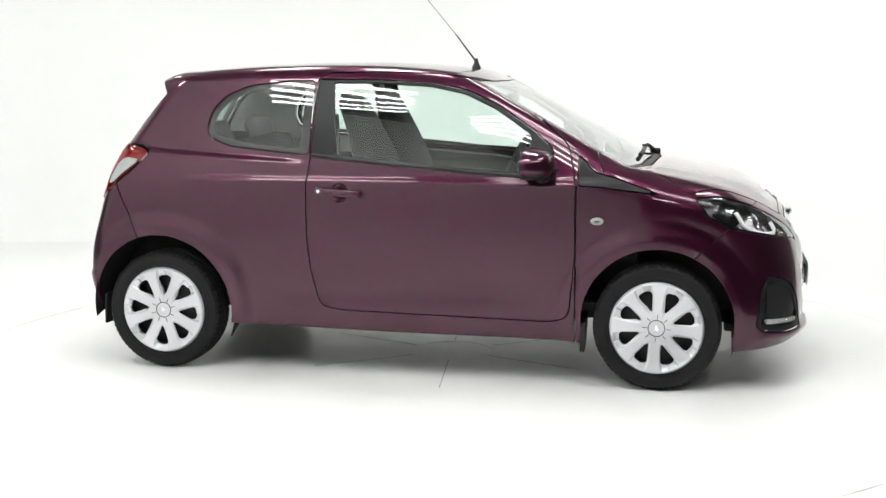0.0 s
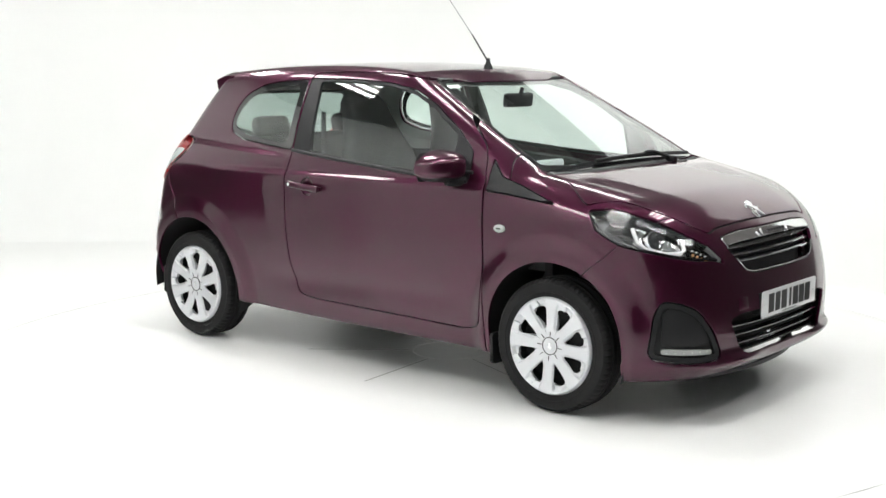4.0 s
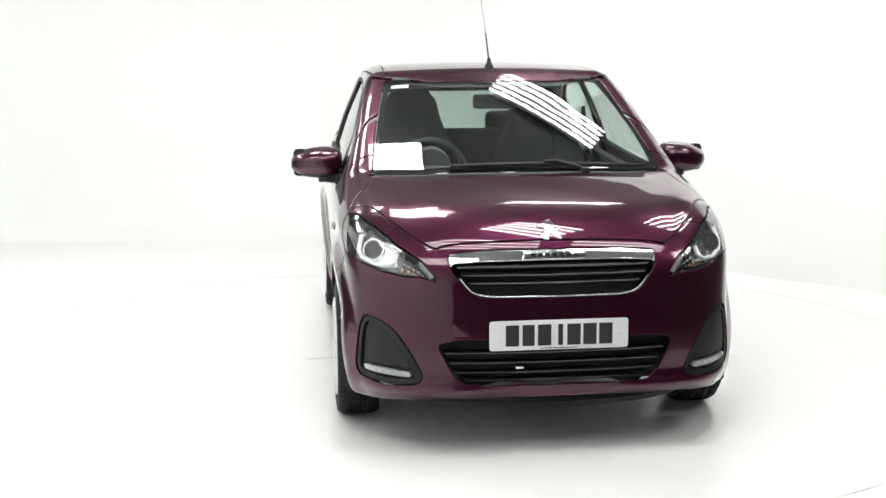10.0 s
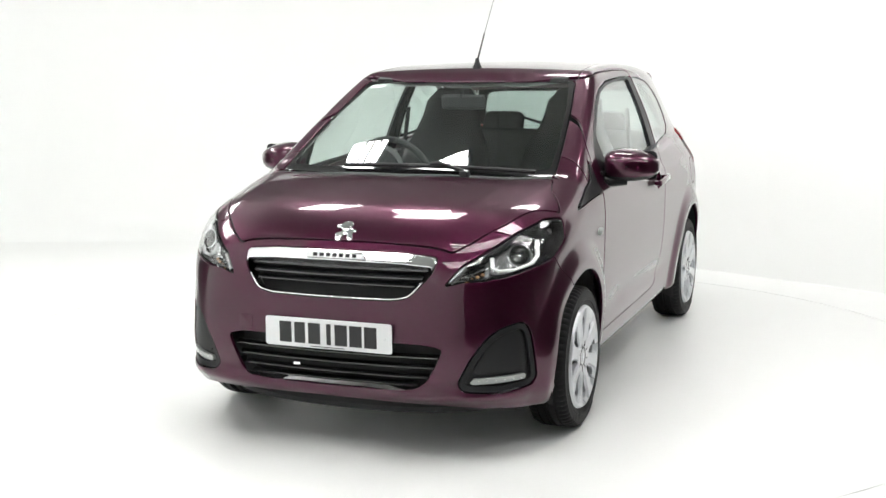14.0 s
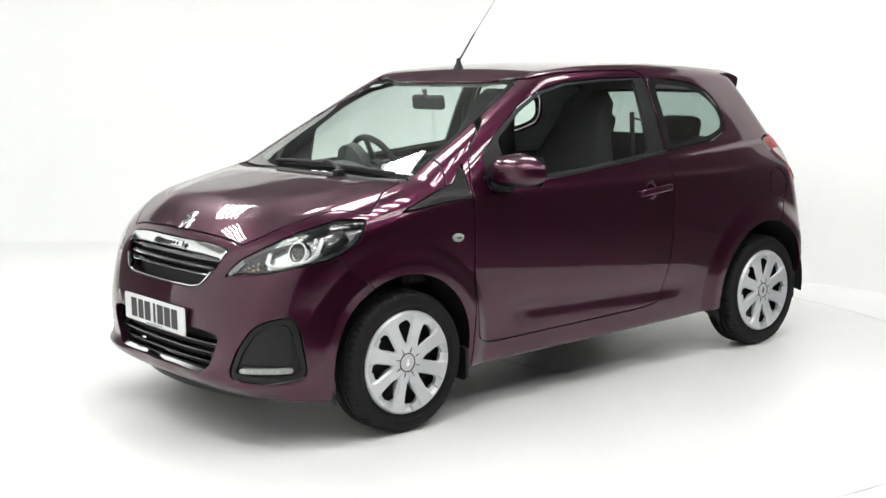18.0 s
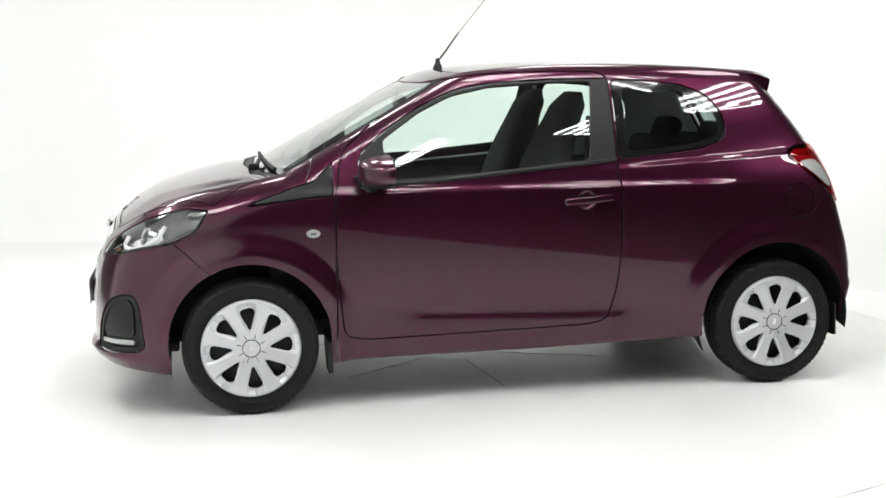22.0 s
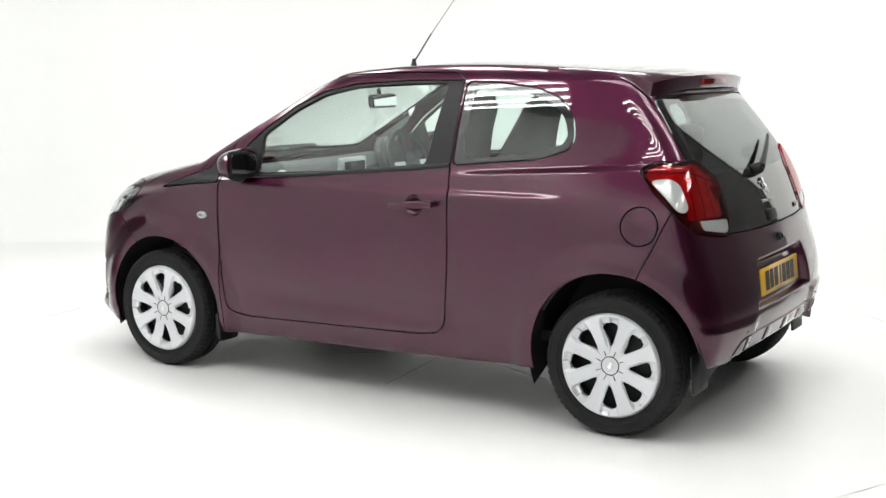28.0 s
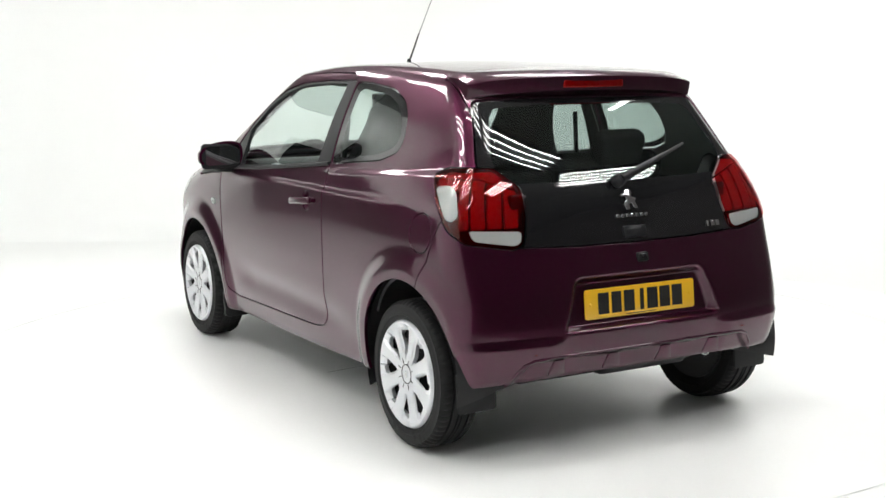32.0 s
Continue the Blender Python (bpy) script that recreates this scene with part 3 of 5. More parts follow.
bumper_r, rest = carve(rest, np.where(P[:, 2] < 0.93, np.maximum(P[:, 0] - rear_line, P[:, 0] + 1.38), 0.05))
P = rest[0]
roof_edge = 0.505 - 0.03 * step(P[:, 0], -0.9, -1.3) + 0.02 * step(P[:, 0], -0.2, 0.3)
roof, rest = carve(rest, np.where(P[:, 2] > 1.28, np.maximum(np.abs(P[:, 1]) - roof_edge, -1.19 - P[:, 0]), 0.05))
P = rest[0]
tailtop, rest = carve(rest, np.where((P[:, 2] > 1.2) & (P[:, 0] < -1.0), np.maximum(P[:, 0] + 1.198, np.abs(P[:, 1]) - 0.545), 0.05))
P = rest[0]
wings, rest = carve(rest, np.where(P[:, 2] < 1.15, 0.80 - 0.35 * (P[:, 2] - 0.95) * (P[:, 2] > 0.95) - 0.117 * (P[:, 2] < 0.895) - P[:, 0], 0.05))

P = rest[0]
flap, rest = carve(rest, np.where((P[:, 1] > 0.3) & (P[:, 0] < -1.2), np.hypot(P[:, 0] + 1.398, P[:, 2] - 0.819) - 0.074, 0.05))


def halves(M):
    return (("left", clip(M, 1e-4 - M[0][:, 1])), ("right", clip(M, M[0][:, 1] + 1e-4)))


panel("bonnet", bonnet, PAINT, car)
panel("front_bumper", bumper_f, PAINT, car)
panel("rear_bumper", bumper_r, PAINT, car)
panel("roof", roof, PAINT, car)
panel("fuel_flap", flap, PAINT, car, "round fuel filler flap")
panel("tailgate_header", tailtop, PAINT, car)
panel("cowl", cowl, BLACK, car, "black plastic scuttle below the windscreen", lift=-0.006)
for _, M in halves(wings):
    panel("front_wing", M, PAINT, car)
for _, M in halves(rest):
    panel("body_side", M, PAINT, car)
for _, M in halves(trims):
    panel("wing_trim", M, BLACK, car, "black plastic trim wedge ahead of the door", lift=0.004)


def glazed(M, poly, u, v):
    """Splits glass into the clear pane and its black printed border."""
    s = inside(poly, u, v)
    return clip(M, s + 0.0), clip(M, -s)


def gap_backing(name, poly, u, v, keep, label="dark strip added to deepen the shut line"):
    """A dark strip added behind a shut line, so the gap reads as shaded."""
    s = np.where(keep, np.abs(inside(poly, u, v)) - 0.016, 0.05)
    panel(name, clip(shell, s), DARK, car, label, lift=-0.013, thick=0.0)


for sign in (1, -1):
    gap_backing("door_gap_backing", DOOR, V0[:, 0], V0[:, 2], (V0[:, 1] * sign > 0.3) & (V0[:, 2] < 1.15))
gap_backing("bonnet_gap_backing", BONNET, V0[:, 1], V0[:, 0], V0[:, 2] > 0.68)

# windscreen with its black border
P = windscreen[0]
clear_poly = rounded([(-0.492, 0.226), (0, 0.282), (0.492, 0.226), (0.544, 0.45), (0.578, 0.66), (0.594, 0.86), (0.42, 0.908), (0, 0.937), (-0.42, 0.908), (-0.594, 0.86),
                      (-0.578, 0.66), (-0.544, 0.45)], 0.03)
pane, border = glazed(windscreen, clear_poly, P[:, 1], P[:, 0])
ws = slab("windscreen", pane, GLASS, car, "clear greenish laminated windscreen", lift=-0.002)
ws.visible_shadow = False
slab("windscreen_border", border, GLOSSBLACK, ws, "black printed glass border", lift=-0.002)

# tailgate glass: clear above, black below
P = backlight[0]
pane, border = glazed(backlight, rounded(mirrored([(0, 1.275), (0.3, 1.273), (0.47, 1.265), (0.545, 1.07), (0.50, 1.0), (0, 0.99)]), 0.04), P[:, 1], P[:, 2])
bl = slab("rear_window", pane, REARGLASS, car, "dark-tinted tailgate window", lift=-0.002)
bl.visible_shadow = False
slab("tailgate_panel", border, GLOSSBLACK, car, "gloss black glass tailgate", lift=-0.002)

for side, M in halves(quarters):
    P = M[0]
    pane, border = glazed(M, rounded([(-0.60, 1.335), (-0.86, 1.312), (-0.97, 1.268), (-1.03, 1.21), (-1.05, 1.145), (-1.03, 1.11), (-0.93, 1.077), (-0.60, 1.043)], 0.05), P[:, 0], P[:, 2])
    q = slab("quarter_window", pane, DARKGLASS, car, "fixed tinted rear quarter window", lift=-0.003)
    q.visible_shadow = False
    slab("quarter_border", border, GLOSSBLACK, q, "black printed glass border", lift=-0.003)

for side, M in halves(doors):
    P = M[0]
    win, skin = carve(M, inside(DOOR_WINDOW, P[:, 0], P[:, 2]))
    skin = clip(skin, 0.044 - np.hypot(skin[0][:, 0] + 0.401, (skin[0][:, 2] - 0.850) * 0.95))
    door = panel("door", skin, PAINT, car)
    P = win[0]
    pane, frame_ = clip(win, inside(DOOR_GLASS, P[:, 0], P[:, 2])), clip(win, -inside(DOOR_GLASS, P[:, 0], P[:, 2]))
    g = slab("door_window", pane, GLASS, door, "clear greenish side window", lift=-0.012)
    g.visible_shadow = False
    panel("window_frame", frame_, SATIN, door, "satin black window frame and pillar cover", lift=-0.002, thick=0.016)
    # raised rubber strip along the foot of the window
    pts = []
    for x in np.linspace(0.58, -0.545, 24):
        z = float(np.interp(x, [-0.545, -0.40, 0.2, 0.585], [1.018, 1.003, 0.95, 0.926]))
        y = float(half_width(np.array([x]), np.array([z]))[0]) + 0.004
        pts.append((x, y if side == "left" else -y, z))
    part("window_seal", tube_along(pts, 0.0085, 8), SATIN, door)

# ---- wheels ----
def wheel_meshes():
    seg = 264
    rows = [(0.197, -0.068, 0), (0.214, -0.080, 0), (0.226, -0.0825, 0), (0.2275, -0.0845, 0), (0.230, -0.0848, 0), (0.2315, -0.0832, 0), (0.248, -0.0835, 0), (0.262, -0.0805, 0), (0.264, -0.0815, 0), (0.272, -0.076, 1), (0.2775, -0.069, 1), (0.2812, -0.060, 1), (0.2825, -0.046, 1),
            (0.2825, -0.042, 0), (0.2755, -0.040, 0), (0.2755, -0.034, 0), (0.2830, -0.032, 0), (0.2835, -0.012, 0), (0.2765, -0.010, 0), (0.2765, -0.004, 0),
            (0.2838, -0.002, 0)]
    rows = rows + [(r, -y, c) for r, y, c in reversed(rows)]
    rows += [(0.192, 0.060, 0), (0.192, -0.060, 0)]
    bm = bmesh.new()
    rings = []
    for r, y, cut in rows:
        ring = []
        for k in range(seg):
            rr = r - (0.0045 if cut and k % 4 == 0 else 0)
            a = 2 * math.pi * (k + 0.6 * (abs(y) / 0.08)) / seg
            z = rr * math.sin(a)
            ring.append(bm.verts.new((rr * math.cos(a), y + (0.003 * math.copysign(1, y) if z < -0.22 and abs(y) > 0.07 else 0), max(z, -0.2812))))
        rings.append(ring)
    for a, b in zip(rings, rings[1:] + rings[:1]):
        for k in range(seg):
            bm.faces.new((a[k], a[(k + 1) % seg], b[(k + 1) % seg], b[k]))
    bmesh.ops.recalc_face_normals(bm, faces=bm.faces)
    for f in bm.faces:
        f.smooth = True
    for e in bm.edges:
        if e.calc_face_angle(0) > radians(40):
            e.smooth = False
    tyre = bpy.data.meshes.new("tyre")
    bm.to_mesh(tyre)
    bm.free()
    def height(r, a):
        off = (8 * a / (2 * np.pi) + 0.5) % 1 - 0.5
        across = off * 2 * np.pi / 8 * r
        half = np.interp(r, [0.06, 0.085, 0.16, 0.2], [0.002, 0.012, 0.036, 0.040])
        valley = (1 - step(np.abs(across + 0.002), half - 0.006, half + 0.004)) * step(r, 0.065, 0.10) * (1 - step(r, 0.178, 0.199))
        blade = ((off + 1.0) % 1.0 - 0.5) * step(r, 0.05, 0.10) * (1 - step(r, 0.18, 0.20))
        h = 0.086 - 0.011 * valley + 0.012 * blade - 0.020 * step(r, 0.192, 0.212) ** 2 + 0.004 * step(r, 0.12, 0.18)
        return h - 0.008 * (1 - step(r, 0.0, 0.12)) - 0.002 * (step(r, 0.0335, 0.0345) - step(r, 0.038, 0.039))

    nr, na = 70, 320
    r = np.linspace(0.0015, 0.2105, nr)
    a = np.linspace(0, 2 * np.pi, na, endpoint=False)
    R, A = np.meshgrid(r, a, indexing="ij")
    H = height(R, A)
    e = 1e-4
    hr = (height(R + e, A) - height(R - e, A)) / (2 * e)
    ha = (height(R, A + e) - height(R, A - e)) / (2 * e) / R
    V = np.stack([R * np.cos(A), H, R * np.sin(A)], -1).reshape(-1, 3)
    N = np.stack([-hr * np.cos(A) + ha * np.sin(A), np.ones_like(H), -hr * np.sin(A) - ha * np.cos(A)], -1).reshape(-1, 3)
    N /= np.linalg.norm(N, axis=1, keepdims=True)
    ids = np.arange(nr * na).reshape(nr, na)
    p, q, s, t = ids[:-1], np.roll(ids, -1, 1)[:-1], np.roll(ids, -1, 1)[1:], ids[1:]
    T = np.concatenate([np.stack([p, q, s], -1).reshape(-1, 3), np.stack([p, s, t], -1).reshape(-1, 3)])
    M = (V, N, T)
    hole = rounded([(0.078, -0.004), (0.080, 0.006), (0.152, 0.030), (0.166, 0.027), (0.171, 0.010), (0.171, -0.013), (0.165, -0.031), (0.154, -0.032)], 0.004)
    rad, ang = np.hypot(V[:, 0], V[:, 2]), np.arctan2(V[:, 2], V[:, 0])
    off = (ang / (2 * np.pi) * 8 + 0.5) % 1 - 0.5
    M = clip(M, -inside(hole, rad, off * 2 * np.pi / 8 * rad), fit=False)
    holder = new("t")
    cover = panel("wheel_cover", M, SILVER, holder, thick=0.016, roll=0.0012).data
    bpy.data.objects.remove(bpy.data.objects["wheel_cover"])
    bpy.data.objects.remove(holder)

    def plain(name, b, material):
        o = part(name, b, material)
        d = o.data
        bpy.data.objects.remove(o)
        return d

    rim = plain("wheel", lathe([(0.195, -0.075), (0.198, -0.06), (0.185, 0.0), (0.188, 0.055), (0.198, 0.066), (0.196, 0.070), (0.178, 0.056), (0.170, 0.02), (0.11, 0.035), (0.06, 0.045), (0.03, 0.045)], 64), STEEL)
    disc = plain("brake_disc", lathe([(0.12, -0.03), (0.12, -0.01), (0.07, -0.01), (0.07, 0.02), (0.03, 0.02)], 48), BRAKE)
    badge = plain("hub_badge", plate_shape(rounded([(-0.006, -0.014), (0.005, -0.014), (0.002, -0.004), (0.011, 0.0), (0.012, 0.006), (0.004, 0.006), (0.009, 0.015), (-0.002, 0.014), (-0.01, 0.008), (-0.004, -0.002), (-0.011, -0.008)], 0.002), 0.004), CHROME)
    valve = plain("valve", lathe([(0.004, 0), (0.004, 0.03), (0.003, 0.031)], 10), BRAKE)
    groove = plain("cover_groove", groove_rays(), SATIN)
    ring = plain("hub_ring", lathe([(0.0345, 0.0), (0.0345, 0.0015), (0.038, 0.0015), (0.038, 0.0)], 48, close=True), SATIN)
    return tyre, cover, rim, disc, badge, valve, groove, ring


def groove_rays():
    """A thin dark joint between two spokes at the hub."""
    return box(0.020, 0.004, 0.0026, at=(0.052, 0.0805, 0))


TYRE, COVER, RIM, DISC, BADGE, VALVE, GROOVE, RING = wheel_meshes()
TYRE.materials.append(RUBBER)
for x, y, spin in ((AXLE_F, 0.713, 4.5), (AXLE_F, -0.713, 18.5), (AXLE_R, 0.697, 0), (AXLE_R, -0.697, 40)):
    wheel = new("wheel", RIM)
    wheel.parent = car
    wheel.matrix_basis = pose(x, y, 0.2712, 0, 0, 0 if y > 0 else 180) @ pose(0, 0, 0, 0, spin, 0)
    for name, data, m in (("brake_disc", DISC, pose(0, 0, 0)), ("wheel_cover", COVER, pose(0, 0, 0)), ("hub_ring", RING, pose(0, 0.0785, 0)), ("hub_badge", BADGE, pose(0, 0.0775, 0, -90, 0, 0)),
                          ("valve", VALVE, pose(0.125, 0.045, 0.03)), *(("cover_groove", GROOVE, pose(0, 0.0005, 0, 0, 45 * k + 22.5, 0)) for k in range(8)), ("tyre", TYRE, pose(0, 0, 0, 0, -spin, 0))):
        o = new(name, data)
        o.parent = wheel
        o.matrix_basis = m
        if name == "wheel_cover":
            tagged(o, "silver eight-spoke plastic wheel cover")
        if name == "tyre":
            tagged(o, "black road tyre with grooved tread")
        if name == "hub_badge":
            tagged(o, "small chrome emblem")

for cx, r in ((AXLE_F, ARCH_F), (AXLE_R, ARCH_R)):
    for s in (1, -1):
        bm = bmesh.new()
        n = 40
        rows = []
        for y, rr in ((0.765, r + 0.010), (0.755, r + 0.014), (0.44, r + 0.014), (0.44, 0.05)):
            rows.append([bm.verts.new((cx + rr * math.cos(a), s * y, max(ARCH_Z + rr * math.sin(a), 0.30 if y < 0.5 else 0.0))) for a in (radians(-22 + (224 if cx > 0 else 212) * k / n) for k in range(n + 1))])
        for a, b in zip(rows, rows[1:]):
            for k in range(n):
                bm.faces.new((a[k], a[k + 1], b[k + 1], b[k]))
        part("arch_liner", bm, DARK, car, "black plastic wheel arch liner")

# ---- underside ----
part("floor_pan", box(2.95, 0.86, 0.07, 0.02, at=(-0.05, 0, 0.265)), DARK, car, "black underbody")
for s in (1, -1):
    part("sill_underside", box(1.58, 0.30, 0.06, 0.02, at=(-0.13, s * 0.575, 0.245)), DARK, car)
    part("bumper_tray", box(0.18, 0.24, 0.04, 0.01, at=(1.43, s * 0.42, 0.235)), DARK, car)
part("bumper_beam", box(0.16, 0.9, 0.34, 0.03, at=(1.49, 0, 0.42)), DARK, car)
part("rear_beam", box(0.30, 1.1, 0.12, 0.03, at=(-1.52, 0, 0.34)), DARK, car)
part("rear_axle", tube_along([(AXLE_R, -0.66, 0.25), (AXLE_R + 0.03, 0, 0.22), (AXLE_R, 0.66, 0.25)], 0.035, 12), STEEL, car)
part("exhaust_silencer", box(0.22, 0.46, 0.10, 0.04, 3, at=(-1.46, -0.15, 0.275)), STEEL, car)
part("exhaust_tip", lathe([(0.014, 0), (0.018, 0), (0.018, 0.10), (0.014, 0.10)], 24, close=True), CHROME, car, "bright exhaust tip", m=pose(-1.46, -0.47, 0.262, 0, 0, 90))
part("exhaust_pipe", tube_along([(0.9, -0.1, 0.21), (0.2, -0.12, 0.205), (-0.8, -0.1, 0.205), (-1.3, -0.12, 0.24)], 0.024, 12), STEEL, car)
part("front_lip", tube_along([(1.42 + 0.19 * math.cos(a), 0.52 * math.sin(a), 0.163) for a in np.linspace(-1.45, 1.45, 25)], 0.028, 8), BLACK, car, "black plastic chin lip")
part("radiator_panel", box(0.03, 0.96, 0.40, 0.01, at=(1.36, 0, 0.55)), DARK, car)


# ---- finding places on the body ----
def spot(ax, sign, a, b):
    """A place on the body: ax 'y' from (x, z), 'x' from (y, z), 'z' from (x, y); with its outward normal."""
    t = np.linspace(2.0, 0.0, 4001) * sign
    A, B = np.full(t.shape, a), np.full(t.shape, b)
    arg = {"x": (t, A, B), "y": (A, t, B), "z": (A, B, t)}[ax]
    k = int(np.argmax(body(*arg) < 0))
    p = np.array([c[k] for c in arg])[None]
    p = onto_body(p, 3)
    return Vector(p[0]), Vector(body_normal(p)[0])


def seat_on(p, n, up=(0, 0, 1), lift=0.0):
    """The pose whose z points out of the surface and whose y points up."""
    z = n.normalized()
    y = (Vector(up) - z * z.dot(Vector(up))).normalized()
    x = y.cross(z)
    m = Matrix((x, y, z)).transposed().to_4x4()
    m.translation = p + z * lift
    return m


def corner_spot(u, z, s, tail=False):
    """A place on a front or rear corner from its coordinate u and height."""
    t = np.linspace(2.2, 0.2, 4001)
    q = u * math.sqrt(2)
    x, y = ((q + t) / 2, (t - q) / 2) if not tail else ((q - t) / 2, (q + t) / 2)
    Z = np.full(t.shape, z)
    k = int(np.argmax(body(x, y, Z) < 0))
    p = onto_body(np.array([[x[k], y[k] * s, z]]), 3)
    return Vector(p[0]), Vector(body_normal(p)[0])


# ---- headlamps ----
for side, M in halves(heads):
    s = 1 if side == "left" else -1
    u, z = corner_u(M[0]), M[0][:, 2]
    lamp = panel("headlamp", M, LAMPGREY, car, "clear headlamp with chrome reflector and black bezel", lift=-0.055, thick=0.0)
    lens = slab("lens", M, CLEAR, lamp, "clear curved lens", thick=0.003, lift=0.0)
    lens.visible_shadow = False
    E = clip(M, -inside(HEADLAMP, u, z) - 0.010)
    panel("lens_rim", E, GLOSSBLACK, lamp, "black lens rim", lift=-0.004, thick=0.05)
    for poly, material, lift in (([(0.36, 0.775), (0.40, 0.83), (0.47, 0.835), (0.50, 0.775), (0.45, 0.725)], GLOSSBLACK, -0.03),
                                 ([(0.455, 0.735), (0.475, 0.80), (0.53, 0.80), (0.66, 0.745), (0.70, 0.685), (0.60, 0.682), (0.52, 0.705)], REFLECTOR, -0.042),
                                 ([(0.70, 0.737), (0.785, 0.695), (0.80, 0.67), (0.72, 0.668)], GLOSSBLACK, -0.035)):
        D = clip(M, inside(rounded(poly, 0.015), u, z))
        panel("reflector", D, material, lamp, lift=lift, thick=0.02)
    p, n = corner_spot(0.575, 0.742, s)
    n = (n + Vector((0.9, 0, 0))).normalized()
    part("projector_ring", lathe([(0.030, 0.0), (0.036, 0.012), (0.041, 0.012), (0.043, -0.02), (0.03, -0.02)], 40, "z", close=True), CHROME, lamp, "chrome ring", m=seat_on(p, n, lift=-0.036))
    part("projector_lens", lathe([(0.03, -0.01), (0.028, 0.004), (0.022, 0.012), (0.012, 0.017), (0.002, 0.018)], 32, "z"), GLOSSBLACK, lamp, "dark projector lens", m=seat_on(p, n, lift=-0.036))
    path = []
    for uu, zz in ((0.475, 0.79), (0.487, 0.735), (0.52, 0.708), (0.60, 0.689), (0.665, 0.690), (0.683, 0.705), (0.675, 0.738)):
        q, m_ = corner_spot(uu, zz, s)
        path.append(q - m_ * 0.02)
    part("light_guide", tube_along(path, 0.0085, 10), DRL, lamp, "white daytime light guide")
    for k in range(8):
        q, m_ = corner_spot(0.722 + 0.020 * (k % 4), 0.700 - 0.009 * (k % 4) - 0.018 * (k // 4), s)
        part("indicator_facet", box(0.014, 0.012, 0.010, 0.004, 1), AMBER if k // 4 else REFLECTOR, lamp, m=seat_on(q, m_, lift=-0.024))
    path = []
    for uu, zz in ((0.775, 0.703), (0.81, 0.672), (0.835, 0.648)):
        q, m_ = corner_spot(uu, zz, s)
        path.append(q - m_ * 0.010)
    part("light_guide", tube_along(path, 0.011, 10), LAMPGREY, lamp, "silver tip of the lamp")

# ---- tail lamps ----
CORE = mat("pale_lamp_core", (0.30, 0.26, 0.26), 0.35, grain=0.08, scale=180)
for side, M in halves(tails):
    u, z = tail_u(M[0]), M[0][:, 2]
    lamp = panel("tail_lamp", M, DARKRED, car, "red tail lamp with claw-shaped bands and a clear foot", lift=-0.03, thick=0.0)
    panel("housing", M, DARK, lamp, "black lamp housing", lift=-0.045, thick=-0.040)
    white = rounded([(-0.500, 0.985), (-0.560, 0.994), (-0.588, 0.975), (-0.604, 0.893), (-0.590, 0.874), (-0.562, 0.880)], 0.016)
    foot = rounded([(-0.645, 0.842), (-0.812, 0.832), (-0.814, 0.795), (-0.795, 0.785), (-0.665, 0.808)], 0.012)
    panel("reflector", clip(M, inside(white, u, z)), WHITELENS, lamp, "clear white side reflector", lift=0.004, thick=0.01)
    panel("reversing_light", clip(M, inside(foot, u, z)), WHITELENS, lamp, "clear reversing light", lift=0.004, thick=0.01)
    red = clip(M, np.maximum(-inside(white, u, z), -inside(foot, u, z)) + 0.003)
    ru, rz = tail_u(red[0]), red[0][:, 2]
    red_lens = slab("lens", red, REDLENS, lamp, "glossy red lens", thick=0.003, lift=0.006)
    red_lens.visible_shadow = False
    for a, b in ((-0.612, -0.648), (-0.660, -0.702), (-0.714, -0.756), (-0.768, -0.808)):
        wob = 0.02 * np.sin((rz - 0.85) / 0.22 * 1.6)
        band = np.maximum(np.maximum((b + wob) - ru, ru - (a + wob)), np.maximum(0.85 - rz, rz - 1.020 + 0.35 * np.maximum(-ru - 0.66, 0)))
        band = np.maximum(band, inside(TAILLAMP, ru, rz) + 0.013)
        panel("claw", clip(red, band), CORE, lamp, lift=-0.014, thick=0.012)
    top = np.maximum(np.maximum(1.028 - 0.35 * np.maximum(-ru - 0.66, 0) - rz, rz - 1.048), np.maximum(ru + 0.50, -0.79 - ru))
    top = np.maximum(top, inside(TAILLAMP, ru, rz) + 0.008)
    panel("claw", clip(red, top), CORE, lamp, lift=-0.014, thick=0.01)
    rim_ = np.maximum(np.maximum(rz - 1.02, 0.99 - rz), np.maximum(ru + 0.485, -0.60 - ru))
    rim_ = np.maximum(rim_, inside(TAILLAMP, ru, rz) + 0.010)
    panel("claw", clip(red, rim_), CORE, lamp, lift=-0.014, thick=0.01)

near_tail = clip(shell, np.maximum(V0[:, 0] + 1.05, np.maximum(0.70 - V0[:, 2], V0[:, 2] - 1.12)))
tu, tz = tail_u(near_tail[0]), near_tail[0][:, 2]
for side, M in halves(clip(near_tail, inside(TAILLAMP, tu, tz) - 0.025)):
    panel("lamp_bay", M, DARK, car, "black lamp recess", lift=-0.055, thick=0.0)

# ---- grilles and fog panels ----
u, z = grille[0][:, 1], grille[0][:, 2]
surround = panel("grille", clip(grille, -inside(GRILLE_IN, u, z)), CHROME, car, "chrome-framed radiator grille with black bars", lift=0.003, thick=0.04, roll=0.003)
panel("backing", grille, DARK, surround, lift=-0.06, thick=0.0)
mouth = clip(grille, inside(GRILLE_IN, u, z) - 0.004)


